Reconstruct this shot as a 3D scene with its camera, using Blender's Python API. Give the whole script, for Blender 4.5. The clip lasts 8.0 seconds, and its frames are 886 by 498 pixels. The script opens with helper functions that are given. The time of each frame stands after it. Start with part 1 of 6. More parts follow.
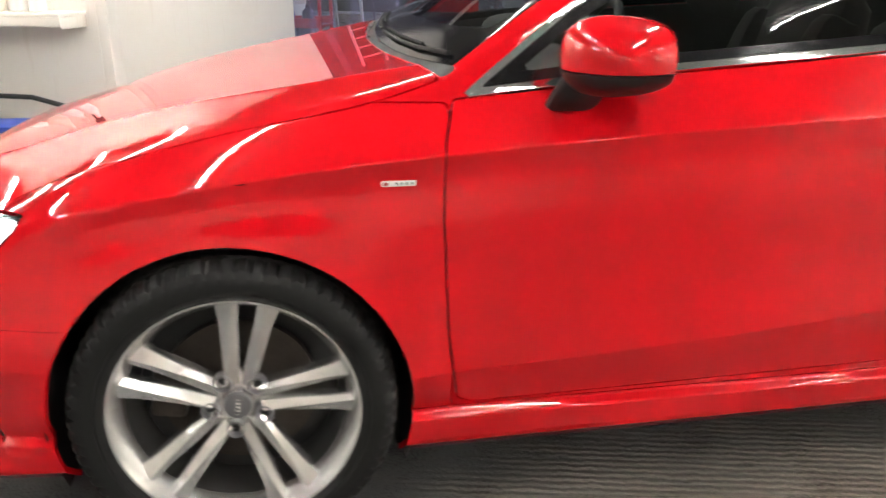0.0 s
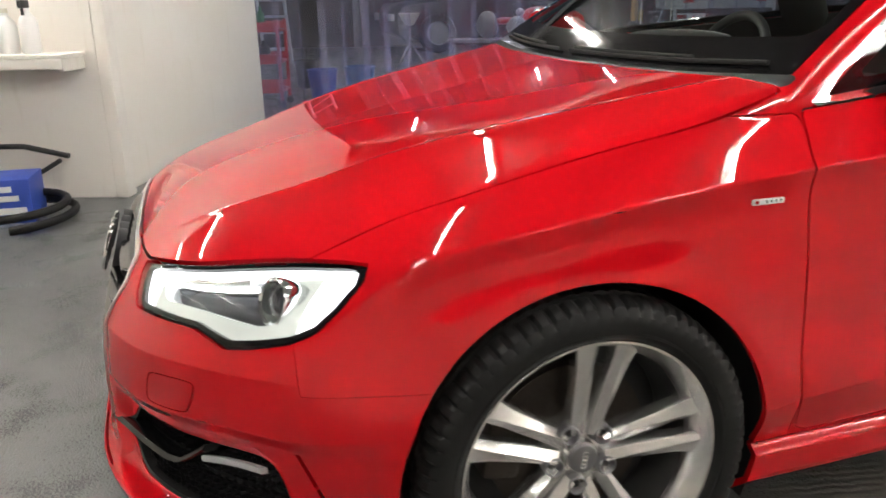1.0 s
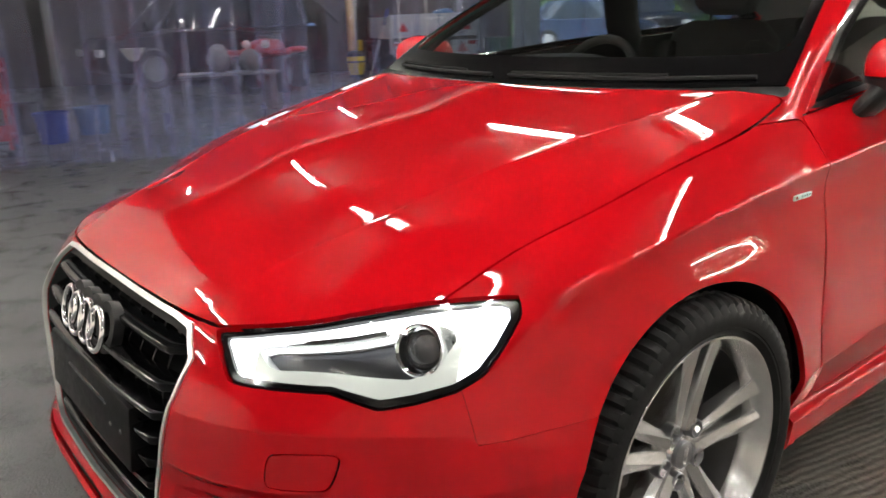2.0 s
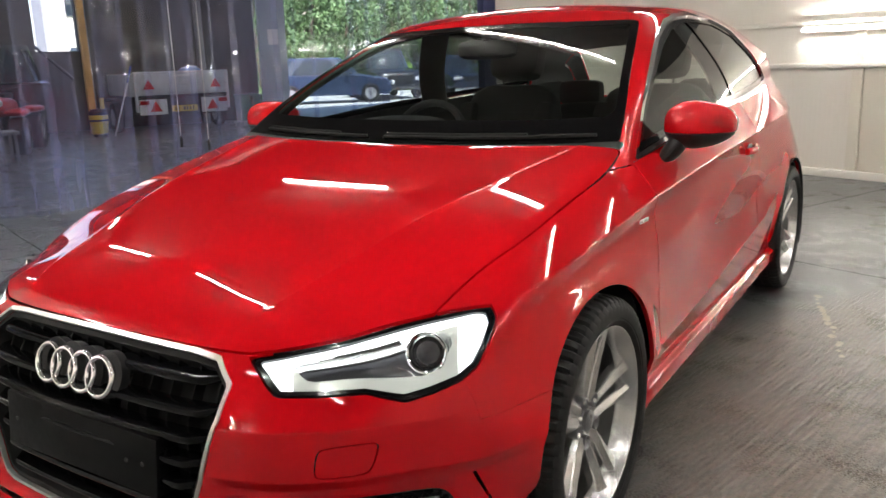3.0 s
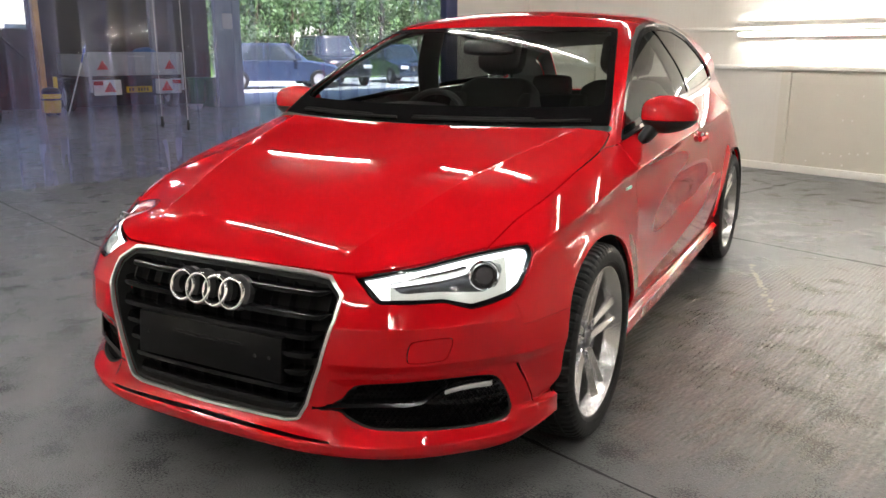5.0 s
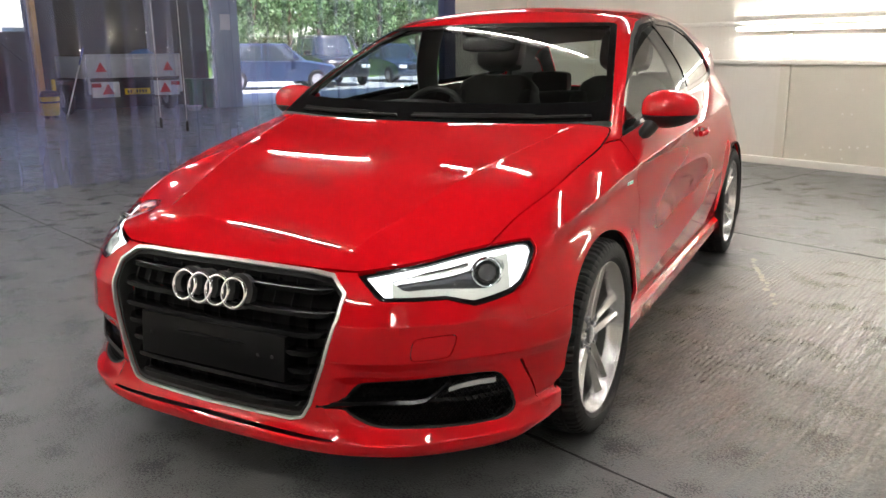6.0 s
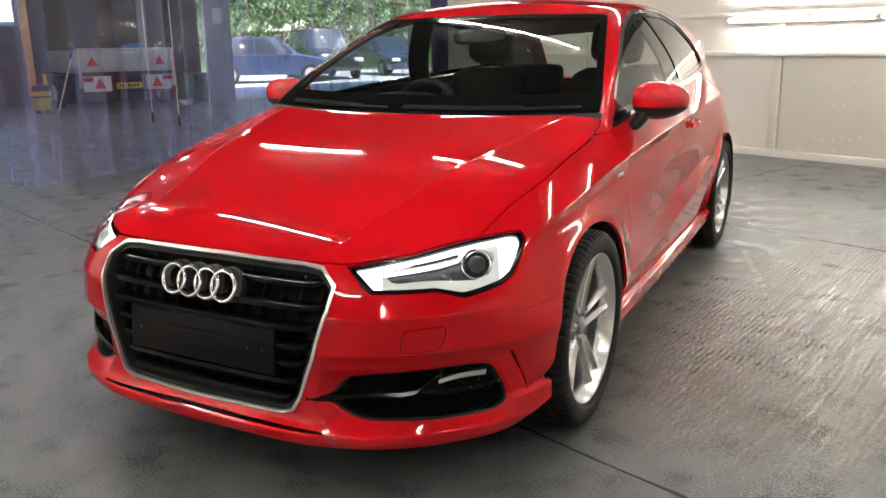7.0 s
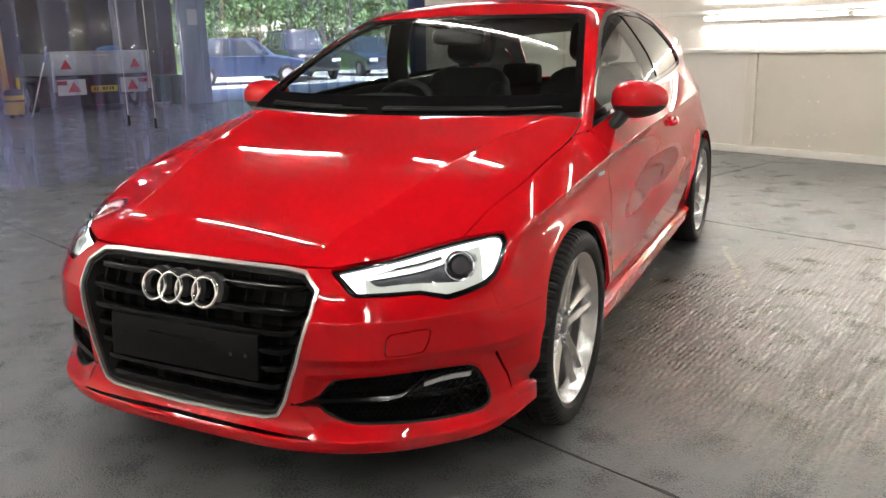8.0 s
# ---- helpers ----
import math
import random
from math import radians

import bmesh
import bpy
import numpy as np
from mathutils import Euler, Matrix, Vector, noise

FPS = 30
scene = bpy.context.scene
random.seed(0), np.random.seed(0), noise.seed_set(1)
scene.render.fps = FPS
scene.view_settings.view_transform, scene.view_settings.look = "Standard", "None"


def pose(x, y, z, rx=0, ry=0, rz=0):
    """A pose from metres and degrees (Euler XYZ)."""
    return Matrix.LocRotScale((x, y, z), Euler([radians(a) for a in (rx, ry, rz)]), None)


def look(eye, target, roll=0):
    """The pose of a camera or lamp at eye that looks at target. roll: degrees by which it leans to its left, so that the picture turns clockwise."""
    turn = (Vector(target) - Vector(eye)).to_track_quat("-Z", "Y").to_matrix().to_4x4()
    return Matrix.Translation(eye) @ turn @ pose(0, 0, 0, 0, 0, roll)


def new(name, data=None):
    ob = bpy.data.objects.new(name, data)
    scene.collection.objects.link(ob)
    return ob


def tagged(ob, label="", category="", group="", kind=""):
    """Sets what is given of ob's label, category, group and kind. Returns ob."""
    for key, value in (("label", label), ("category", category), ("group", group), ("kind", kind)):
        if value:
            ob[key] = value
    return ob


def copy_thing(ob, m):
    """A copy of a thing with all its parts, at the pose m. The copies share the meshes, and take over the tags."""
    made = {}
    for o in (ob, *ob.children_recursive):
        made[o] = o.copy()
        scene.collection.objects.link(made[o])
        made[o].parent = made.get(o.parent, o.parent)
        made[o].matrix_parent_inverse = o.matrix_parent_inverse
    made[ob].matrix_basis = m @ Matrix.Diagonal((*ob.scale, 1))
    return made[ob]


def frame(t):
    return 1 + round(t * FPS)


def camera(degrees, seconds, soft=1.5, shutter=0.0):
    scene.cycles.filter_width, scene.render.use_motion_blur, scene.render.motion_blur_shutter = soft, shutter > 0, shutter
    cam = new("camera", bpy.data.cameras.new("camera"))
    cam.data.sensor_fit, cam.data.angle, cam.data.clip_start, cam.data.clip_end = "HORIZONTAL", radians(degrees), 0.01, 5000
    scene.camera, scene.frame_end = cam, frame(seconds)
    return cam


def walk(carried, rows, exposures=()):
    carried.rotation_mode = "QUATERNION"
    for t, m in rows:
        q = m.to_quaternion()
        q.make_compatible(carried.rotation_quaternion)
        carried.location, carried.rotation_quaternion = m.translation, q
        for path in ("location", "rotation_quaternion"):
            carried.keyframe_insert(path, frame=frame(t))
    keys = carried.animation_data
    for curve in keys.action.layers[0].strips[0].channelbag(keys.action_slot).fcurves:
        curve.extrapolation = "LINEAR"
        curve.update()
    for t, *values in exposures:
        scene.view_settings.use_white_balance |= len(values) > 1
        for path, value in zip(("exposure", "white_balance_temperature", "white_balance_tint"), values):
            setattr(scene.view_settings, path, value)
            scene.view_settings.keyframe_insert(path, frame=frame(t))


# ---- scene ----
cam = camera(57.9, 8.0, 1.5, 0.3)
PATH = [
    (0, (2.262, 0.175, 1.15), (0.404, 0.479, 0.472), 0.3),
    (0.5, (2.11, -0.219, 1.134), (0.264, 0.175, 0.472), -1.3),
    (1, (1.953, -0.594, 1.114), (0.129, -0.041, 0.508), -1.3),
    (1.2, (1.891, -0.716, 1.113), (0.092, -0.068, 0.528), -0.9),
    (2.3, (1.533, -1.342, 1.145), (0.204, 0.05, 0.602), -2.4),
    (2.5, (1.51, -1.461, 1.178), (0.305, 0.049, 0.66), -2.2),
    (3, (1.537, -1.727, 1.191), (0.475, -0.094, 0.739), -1.8),
    (3.5, (1.591, -1.977, 1.21), (0.615, -0.287, 0.772), -1.5),
    (4, (1.582, -2.241, 1.218), (0.658, -0.526, 0.768), -0.3),
    (4.5, (1.579, -2.363, 1.22), (0.656, -0.653, 0.748), 0.3),
    (6, (1.569, -2.364, 1.212), (0.646, -0.657, 0.73), -0.6),
    (6.5, (1.577, -2.363, 1.213), (0.656, -0.657, 0.721), -0.7),
    (7, (1.581, -2.357, 1.208), (0.671, -0.647, 0.71), -0.8),
    (7.5, (1.583, -2.349, 1.204), (0.699, -0.628, 0.698), -1.1),
    (8, (1.571, -2.354, 1.213), (0.705, -0.622, 0.713), -1.3),
]
walk(cam, [(t, look(e, g, r)) for t, e, g, r in PATH], [(0.0, 2.2), (1.0, 1.73), (2.5, 1.54), (3.5, 1.34), (4.0, 1.36), (4.5, 1.50), (6.0, 1.54), (8.0, 1.57)])

# ---- world and light ----
world = bpy.data.worlds.new("sky")
scene.world = world
world.use_nodes = True
wn = world.node_tree.nodes
sky = wn.new("ShaderNodeTexSky")
sky.sky_type, sky.sun_disc = "NISHITA", False
sky.sun_elevation, sky.sun_rotation = radians(55), radians(127)
world.node_tree.links.new(sky.outputs[0], wn["Background"].inputs[0])
wn["Background"].inputs[1].default_value = 0.15
sun = new("sun", bpy.data.lights.new("sun", "SUN"))
sun.data.energy, sun.data.angle, sun.data.color = 5.0, radians(0.5), (1.0, 0.95, 0.88)
sun.matrix_world = look((0, 0, 7.1), (-4.0, 3.0, 0))

# The room stands turned against the car: u runs along the far wall, v towards it.
ROOM = radians(-21.5)
RU = Vector((math.cos(ROOM), math.sin(ROOM), 0))
RV = Vector((-math.sin(ROOM), math.cos(ROOM), 0))
ROOM_M = Matrix.Rotation(ROOM, 4, "Z")


def room(u, v, z=0.0):
    return RU * u + RV * v + Vector((0, 0, z))


# ---- materials ----
def material(name, base, rough=0.5, metal=0.0, **extra):
    m = bpy.data.materials.new(name)
    m.use_nodes = True
    b = m.node_tree.nodes["Principled BSDF"]
    b.inputs["Base Color"].default_value = (*base, 1)
    b.inputs["Roughness"].default_value = rough
    b.inputs["Metallic"].default_value = metal
    for key, value in extra.items():
        b.inputs[key.replace("_", " ")].default_value = value
    return m


def nodes_of(m):
    t = m.node_tree
    return t.nodes, t.links, t.nodes["Principled BSDF"]


def noise_node(m, scale, detail=4.0, stretch=None, kind="Object"):
    """A noise texture in metres; returns its value output."""
    n, l, _ = nodes_of(m)
    c = n.new("ShaderNodeTexCoord")
    x = n.new("ShaderNodeTexNoise")
    x.inputs["Scale"].default_value = scale
    x.inputs["Detail"].default_value = detail
    if stretch:
        mp = n.new("ShaderNodeMapping")
        mp.vector_type = "TEXTURE"
        mp.inputs["Scale"].default_value = [1 / k for k in stretch[:3]]
        mp.inputs["Rotation"].default_value[2] = stretch[3] if len(stretch) > 3 else 0
        l.new(c.outputs[kind], mp.inputs[0])
        l.new(mp.outputs[0], x.inputs["Vector"])
    else:
        l.new(c.outputs[kind], x.inputs["Vector"])
    return x.outputs[0]


def ramp_node(m, value, stops):
    n, l, _ = nodes_of(m)
    r = n.new("ShaderNodeValToRGB")
    while len(r.color_ramp.elements) < len(stops):
        r.color_ramp.elements.new(0.5)
    for e, (at, col) in zip(r.color_ramp.elements, stops):
        e.position = at
        e.color = (*col, 1) if not isinstance(col, (int, float)) else (col, col, col, 1)
    l.new(value, r.inputs[0])
    return r.outputs[0]


def mix_node(m, fac, a, b, how="MIX"):
    n, l, _ = nodes_of(m)
    x = n.new("ShaderNodeMix")
    x.data_type, x.blend_type = "RGBA", how
    for sock, v in ((x.inputs[0], fac), (x.inputs[6], a), (x.inputs[7], b)):
        if isinstance(v, (int, float)):
            sock.default_value = v if sock == x.inputs[0] else (v, v, v, 1)
        elif isinstance(v, tuple):
            sock.default_value = (*v, 1)
        else:
            l.new(v, sock)
    return x.outputs[2]


def bump_node(m, value, strength, distance):
    n, l, b = nodes_of(m)
    x = n.new("ShaderNodeBump")
    x.inputs["Strength"].default_value = strength
    x.inputs["Distance"].default_value = distance
    l.new(value, x.inputs["Height"])
    l.new(x.outputs[0], b.inputs["Normal"])
    return x


def worn(name, base, rough, metal=0.0, vary=0.12, scale=3.0, fine=120.0, bump=0.0005, rough_vary=0.12, **extra):
    """A surface whose colour and gloss vary at two scales."""
    m = material(name, base, rough, metal, **extra)
    n, l, b = nodes_of(m)
    big, small = noise_node(m, scale, 5.0), noise_node(m, fine, 3.0)
    both = mix_node(m, 0.35, big, small)
    lo, hi = tuple(c * (1 - vary) for c in base), tuple(min(1, c * (1 + vary)) for c in base)
    l.new(ramp_node(m, both, ((0.3, lo), (0.7, hi))), b.inputs["Base Color"])
    l.new(ramp_node(m, both, ((0.3, max(0.02, rough - rough_vary)), (0.7, min(1, rough + rough_vary)))), b.inputs["Roughness"])
    if bump:
        bump_node(m, small, 0.4, bump)
    return m


def see_through(name, tint, rough=0.0, haze=0.0, haze_colour=(0.8, 0.8, 0.8), ior=1.5):
    """A thin clear sheet: light passes straight, its gloss grows with the slant."""
    m = bpy.data.materials.new(name)
    m.use_nodes = True
    n, l = m.node_tree.nodes, m.node_tree.links
    n.remove(n["Principled BSDF"])
    out = n["Material Output"]
    t, g, f, x = n.new("ShaderNodeBsdfTransparent"), n.new("ShaderNodeBsdfGlossy"), n.new("ShaderNodeLayerWeight"), n.new("ShaderNodeMixShader")
    t.inputs[0].default_value = (*tint, 1)
    g.inputs["Roughness"].default_value = rough
    # gloss by the slant alone: the same from both sides of the sheet
    f.inputs["Blend"].default_value = 0.5
    head_on = ((ior - 1) / (ior + 1)) ** 2
    p, k = n.new("ShaderNodeMath"), n.new("ShaderNodeMath")
    p.operation, k.operation = "POWER", "MULTIPLY_ADD"
    p.inputs[1].default_value, k.inputs[1].default_value, k.inputs[2].default_value = 5.0, 1 - head_on, head_on
    l.new(f.outputs["Facing"], p.inputs[0])
    l.new(p.outputs[0], k.inputs[0])
    l.new(k.outputs[0], x.inputs[0])
    l.new(t.outputs[0], x.inputs[1])
    l.new(g.outputs[0], x.inputs[2])
    last = x
    if haze:
        d, tr, y, a = n.new("ShaderNodeBsdfDiffuse"), n.new("ShaderNodeBsdfTranslucent"), n.new("ShaderNodeMixShader"), n.new("ShaderNodeAddShader")
        d.inputs[0].default_value = tr.inputs[0].default_value = (*(c * 0.5 for c in haze_colour), 1)
        l.new(d.outputs[0], a.inputs[0])
        l.new(tr.outputs[0], a.inputs[1])
        y.inputs[0].default_value = haze
        l.new(x.outputs[0], y.inputs[1])
        l.new(a.outputs[0], y.inputs[2])
        last = y
    l.new(last.outputs[0], out.inputs[0])
    return m


M_RED = material("red_paint", (0.54, 0.004, 0.009), 0.5, 0.0, Specular_IOR_Level=0.0, Coat_Weight=1.0, Coat_Roughness=0.01, Coat_IOR=1.5)
M_BLACK = worn("black_plastic", (0.013, 0.013, 0.014), 0.45, vary=0.3)
M_LINER = worn("felt_liner", (0.008, 0.008, 0.008), 0.9)
M_GLOSS = material("gloss_black", (0.006, 0.006, 0.007), 0.12)
M_PLINTH = worn("plinth_plastic", (0.0035, 0.0035, 0.004), 0.34, vary=0.4, fine=60.0, Specular_IOR_Level=0.16)
M_RUBBER = worn("tyre_rubber", (0.010, 0.010, 0.010), 0.62, vary=0.3, scale=8.0, Specular_IOR_Level=0.28)
M_CHROME = material("chrome", (0.88, 0.88, 0.89), 0.10, 1.0)
M_ALLOY = material("silver_alloy", (0.80, 0.795, 0.785), 0.27, 0.92)
M_SATIN = material("satin_metal", (0.80, 0.79, 0.77), 0.28, 0.85)
M_BADGE = material("badge_silver", (0.85, 0.85, 0.85), 0.45, 0.3)
# silver darkened to stand in for the shade between the spokes
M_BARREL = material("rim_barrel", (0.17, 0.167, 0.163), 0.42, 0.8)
M_BAR = material("grille_bar_black", (0.003, 0.003, 0.0035), 0.13, 0.0, Specular_IOR_Level=0.38)
M_BORDER = material("screen_print_black", (0.005, 0.005, 0.0055), 0.10, 0.0, Specular_IOR_Level=0.28)
M_CAP = material("grey_cap", (0.22, 0.22, 0.23), 0.35, 0.6)
M_DISC = worn("brake_iron", (0.055, 0.045, 0.038), 0.5, 0.6, vary=0.35, scale=14.0)
M_GLASS = see_through("car_glass", (0.76, 0.81, 0.79))
M_SIDEGLASS = see_through("side_glass", (0.70, 0.75, 0.73))
M_PRIVACY = see_through("rear_side_glass", (0.20, 0.22, 0.22))
M_LENS = see_through("lamp_lens", (0.93, 0.94, 0.95))
M_TAIL = material("tail_red", (0.35, 0.005, 0.008), 0.1)
M_BOWL = material("lamp_bowl", (0.05, 0.05, 0.055), 0.25, 0.5)
M_LAMPSILVER = material("lamp_silver", (0.72, 0.73, 0.74), 0.24, 0.5)
M_DRL = material("daylight_strip", (0.9, 0.9, 0.9), 0.4, 0.0, Emission_Color=(0.95, 0.98, 1.0, 1), Emission_Strength=1.1)
M_GUIDE = material("light_guide", (0.52, 0.55, 0.50), 0.22, 0.2, Emission_Color=(0.95, 1.0, 0.92, 1), Emission_Strength=0.13)
M_PROJECTOR = material("projector_glass", (0.03, 0.03, 0.035), 0.03, 0.0, Coat_Weight=1.0)
M_MESH = material("vent_mesh", (0.0045, 0.0045, 0.005), 0.4, 0.0, Specular_IOR_Level=0.25)
M_FOG = material("fog_lamp_face", (0.10, 0.10, 0.11), 0.15, 0.6)
M_CABIN = worn("cabin_plastic", (0.022, 0.021, 0.021), 0.6, vary=0.2)
M_SEAT = worn("seat_cloth", (0.030, 0.027, 0.026), 0.85, vary=0.25, fine=300.0)
M_JOINT = material("joint_dirt", (0.02, 0.02, 0.02), 0.9)
M_CEIL = worn("dark_ceiling", (0.045, 0.043, 0.040), 0.8, vary=0.2)
M_TUBE = material("tube_glow", (1, 1, 1), 0.5, 0.0, Emission_Color=(1.0, 0.955, 0.89, 1), Emission_Strength=56.0)
M_BATTEN = material("lamp_batten", (0.75, 0.74, 0.72), 0.4)
M_BOARD = worn("cream_board", (0.72, 0.67, 0.57), 0.45, vary=0.05, scale=2.0)
M_FLAKE = worn("worn_paint", (0.42, 0.38, 0.31), 0.5, vary=0.25, scale=20.0)
M_BLUE = worn("blue_steel", (0.03, 0.04, 0.12), 0.4)
M_WHITEPL = material("white_plastic", (0.82, 0.82, 0.81), 0.4)
M_CARTON = worn("blue_print", (0.03, 0.07, 0.38), 0.5)
M_GALV = worn("galvanised", (0.60, 0.62, 0.65), 0.45, 0.25, vary=0.15, scale=12.0)
M_YELLOW = worn("yellow_plastic", (0.75, 0.52, 0.02), 0.4)
M_GREEN = worn("green_plastic", (0.03, 0.16, 0.07), 0.45)
M_REDPL = worn("red_enamel", (0.45, 0.015, 0.015), 0.35)
M_REFLECT = material("red_reflector", (0.6, 0.02, 0.02), 0.3)
M_TARP = worn("blue_sheet", (0.06, 0.16, 0.36), 0.5)
M_TIMBER = worn("orange_timber", (0.68, 0.40, 0.14), 0.6, vary=0.3, scale=5.0)
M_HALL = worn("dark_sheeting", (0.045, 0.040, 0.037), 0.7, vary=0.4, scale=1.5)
M_STEELBLUE = worn("steel_blue", (0.38, 0.45, 0.54), 0.5)
M_GREYPL = worn("mid_grey", (0.25, 0.25, 0.26), 0.5)
M_BLUECAR = material("blue_car_paint", (0.030, 0.045, 0.085), 0.15, 0.0, Coat_Weight=1.0)
M_BLACKCAR = material("black_car_paint", (0.01, 0.01, 0.012), 0.3, 0.0, Coat_Weight=1.0)
M_WHITECAR = material("white_car_paint", (0.75, 0.75, 0.76), 0.3, 0.0, Coat_Weight=1.0)
M_DARKGLASS = material("dark_glass", (0.03, 0.04, 0.05), 0.05, 0.0, Coat_Weight=1.0)
M_YARD = worn("yard_concrete", (0.55, 0.55, 0.55), 0.8, vary=0.15, scale=0.6)
M_GRASS = worn("grass", (0.10, 0.19, 0.035), 0.8, vary=0.4, scale=1.2, fine=25.0, bump=0.02)
M_LEAF = worn("leaves", (0.095, 0.17, 0.06), 0.6, vary=0.5, scale=1.5, bump=0.0)
M_BARK = worn("bark", (0.10, 0.075, 0.05), 0.9, vary=0.3, scale=6.0)
M_PVC = see_through("clear_strip", (0.88, 0.895, 1.0), 0.045, 0.115, (0.60, 0.60, 0.98), 1.6)


def rippled(m, scale, stretch, strength, distance):
    """Long soft waves on the gloss of a clear sheet."""
    n, l = m.node_tree.nodes, m.node_tree.links
    c, mp, x, b = n.new("ShaderNodeTexCoord"), n.new("ShaderNodeMapping"), n.new("ShaderNodeTexNoise"), n.new("ShaderNodeBump")
    mp.inputs["Scale"].default_value = stretch
    x.inputs["Scale"].default_value, x.inputs["Detail"].default_value = scale, 2.0
    b.inputs["Strength"].default_value, b.inputs["Distance"].default_value = strength, distance
    l.new(c.outputs["Object"], mp.inputs[0])
    l.new(mp.outputs[0], x.inputs["Vector"])
    l.new(x.outputs[0], b.inputs["Height"])
    for q in n:
        if q.type in ("BSDF_GLOSSY", "LAYER_WEIGHT"):
            l.new(b.outputs[0], q.inputs["Normal"])


rippled(M_PVC, 14.0, (1.0, 1.0, 0.05), 0.8, 0.018)


def uneven_haze(m, low, high, scuffed):
    """Each strip is clouded to its own degree, and scuffed in long streaks towards its foot."""
    n, l = m.node_tree.nodes, m.node_tree.links
    last = n["Material Output"].inputs[0].links[0].from_node
    info, span = n.new("ShaderNodeObjectInfo"), n.new("ShaderNodeMapRange")
    span.inputs["To Min"].default_value, span.inputs["To Max"].default_value = low, high
    l.new(info.outputs["Random"], span.inputs["Value"])
    c, mp, x, tall, r, sep = (n.new("ShaderNode" + k) for k in ("TexCoord", "Mapping", "TexNoise", "MapRange", "MapRange", "SeparateXYZ"))
    l.new(c.outputs["Object"], sep.inputs[0])
    l.new(sep.outputs["Z"], tall.inputs["Value"])
    for key, value in (("From Min", 1.15), ("From Max", 0.35), ("To Max", scuffed)):
        tall.inputs[key].default_value = value
    mp.inputs["Scale"].default_value = (9.0, 9.0, 0.8)
    l.new(c.outputs["Object"], mp.inputs[0])
    l.new(mp.outputs[0], x.inputs["Vector"])
    l.new(info.outputs["Random"], x.inputs["Detail"])
    x.inputs["Scale"].default_value = 1.6
    r.inputs["From Min"].default_value, r.inputs["From Max"].default_value = 0.30, 0.65
    l.new(x.outputs[0], r.inputs["Value"])
    both, total = n.new("ShaderNodeMath"), n.new("ShaderNodeMath")
    both.operation, total.operation = "MULTIPLY", "ADD"
    l.new(tall.outputs["Result"], both.inputs[0])
    l.new(r.outputs["Result"], both.inputs[1])
    l.new(both.outputs[0], total.inputs[0])
    l.new(span.outputs["Result"], total.inputs[1])
    l.new(total.outputs[0], last.inputs[0])


uneven_haze(M_PVC, 0.01, 0.15, 0.17)


def painted_wall(name, base, ribs=False):
    """White paint with scuffs, drips and, on the panels, fine upright ribs."""
    m = material(name, base, 0.5)
    n, l, b = nodes_of(m)
    big = noise_node(m, 1.1, 6.0)
    drip = noise_node(m, 6.0, 5.0, (3.0, 3.0, 0.35))
    fine = noise_node(m, 60.0, 3.0)
    tone = mix_node(m, ramp_node(m, big, ((0.35, 0.0), (0.75, 0.55))), base, tuple(c * k for c, k in zip(base, (0.93, 0.90, 0.84))))
    dirt = ramp_node(m, drip, ((0.60, 0.0), (0.78, 0.35)))
    tone = mix_node(m, dirt, tone, tuple(c * k for c, k in zip(base, (0.80, 0.76, 0.68))))
    l.new(tone, b.inputs["Base Color"])
    l.new(ramp_node(m, fine, ((0.3, 0.38), (0.7, 0.58))), b.inputs["Roughness"])
    height = mix_node(m, 0.5, fine, drip)
    if ribs:
        c = n.new("ShaderNodeTexCoord")
        mp = n.new("ShaderNodeMapping")
        mp.inputs["Rotation"].default_value[2] = -ROOM
        w = n.new("ShaderNodeTexWave")
        w.bands_direction, w.wave_profile = "X", "SIN"
        w.inputs["Scale"].default_value = 6.5
        w.inputs["Distortion"].default_value = 0.3
        l.new(c.outputs["Object"], mp.inputs[0])
        l.new(mp.outputs[0], w.inputs["Vector"])
        height = mix_node(m, 0.6, height, w.outputs[0])
    bump_node(m, height, 0.35, 0.004 if ribs else 0.0015)
    return m


M_WALL = painted_wall("white_wall", (0.84, 0.81, 0.75))
M_RIB = painted_wall("ribbed_wall", (0.78, 0.74, 0.67), True)


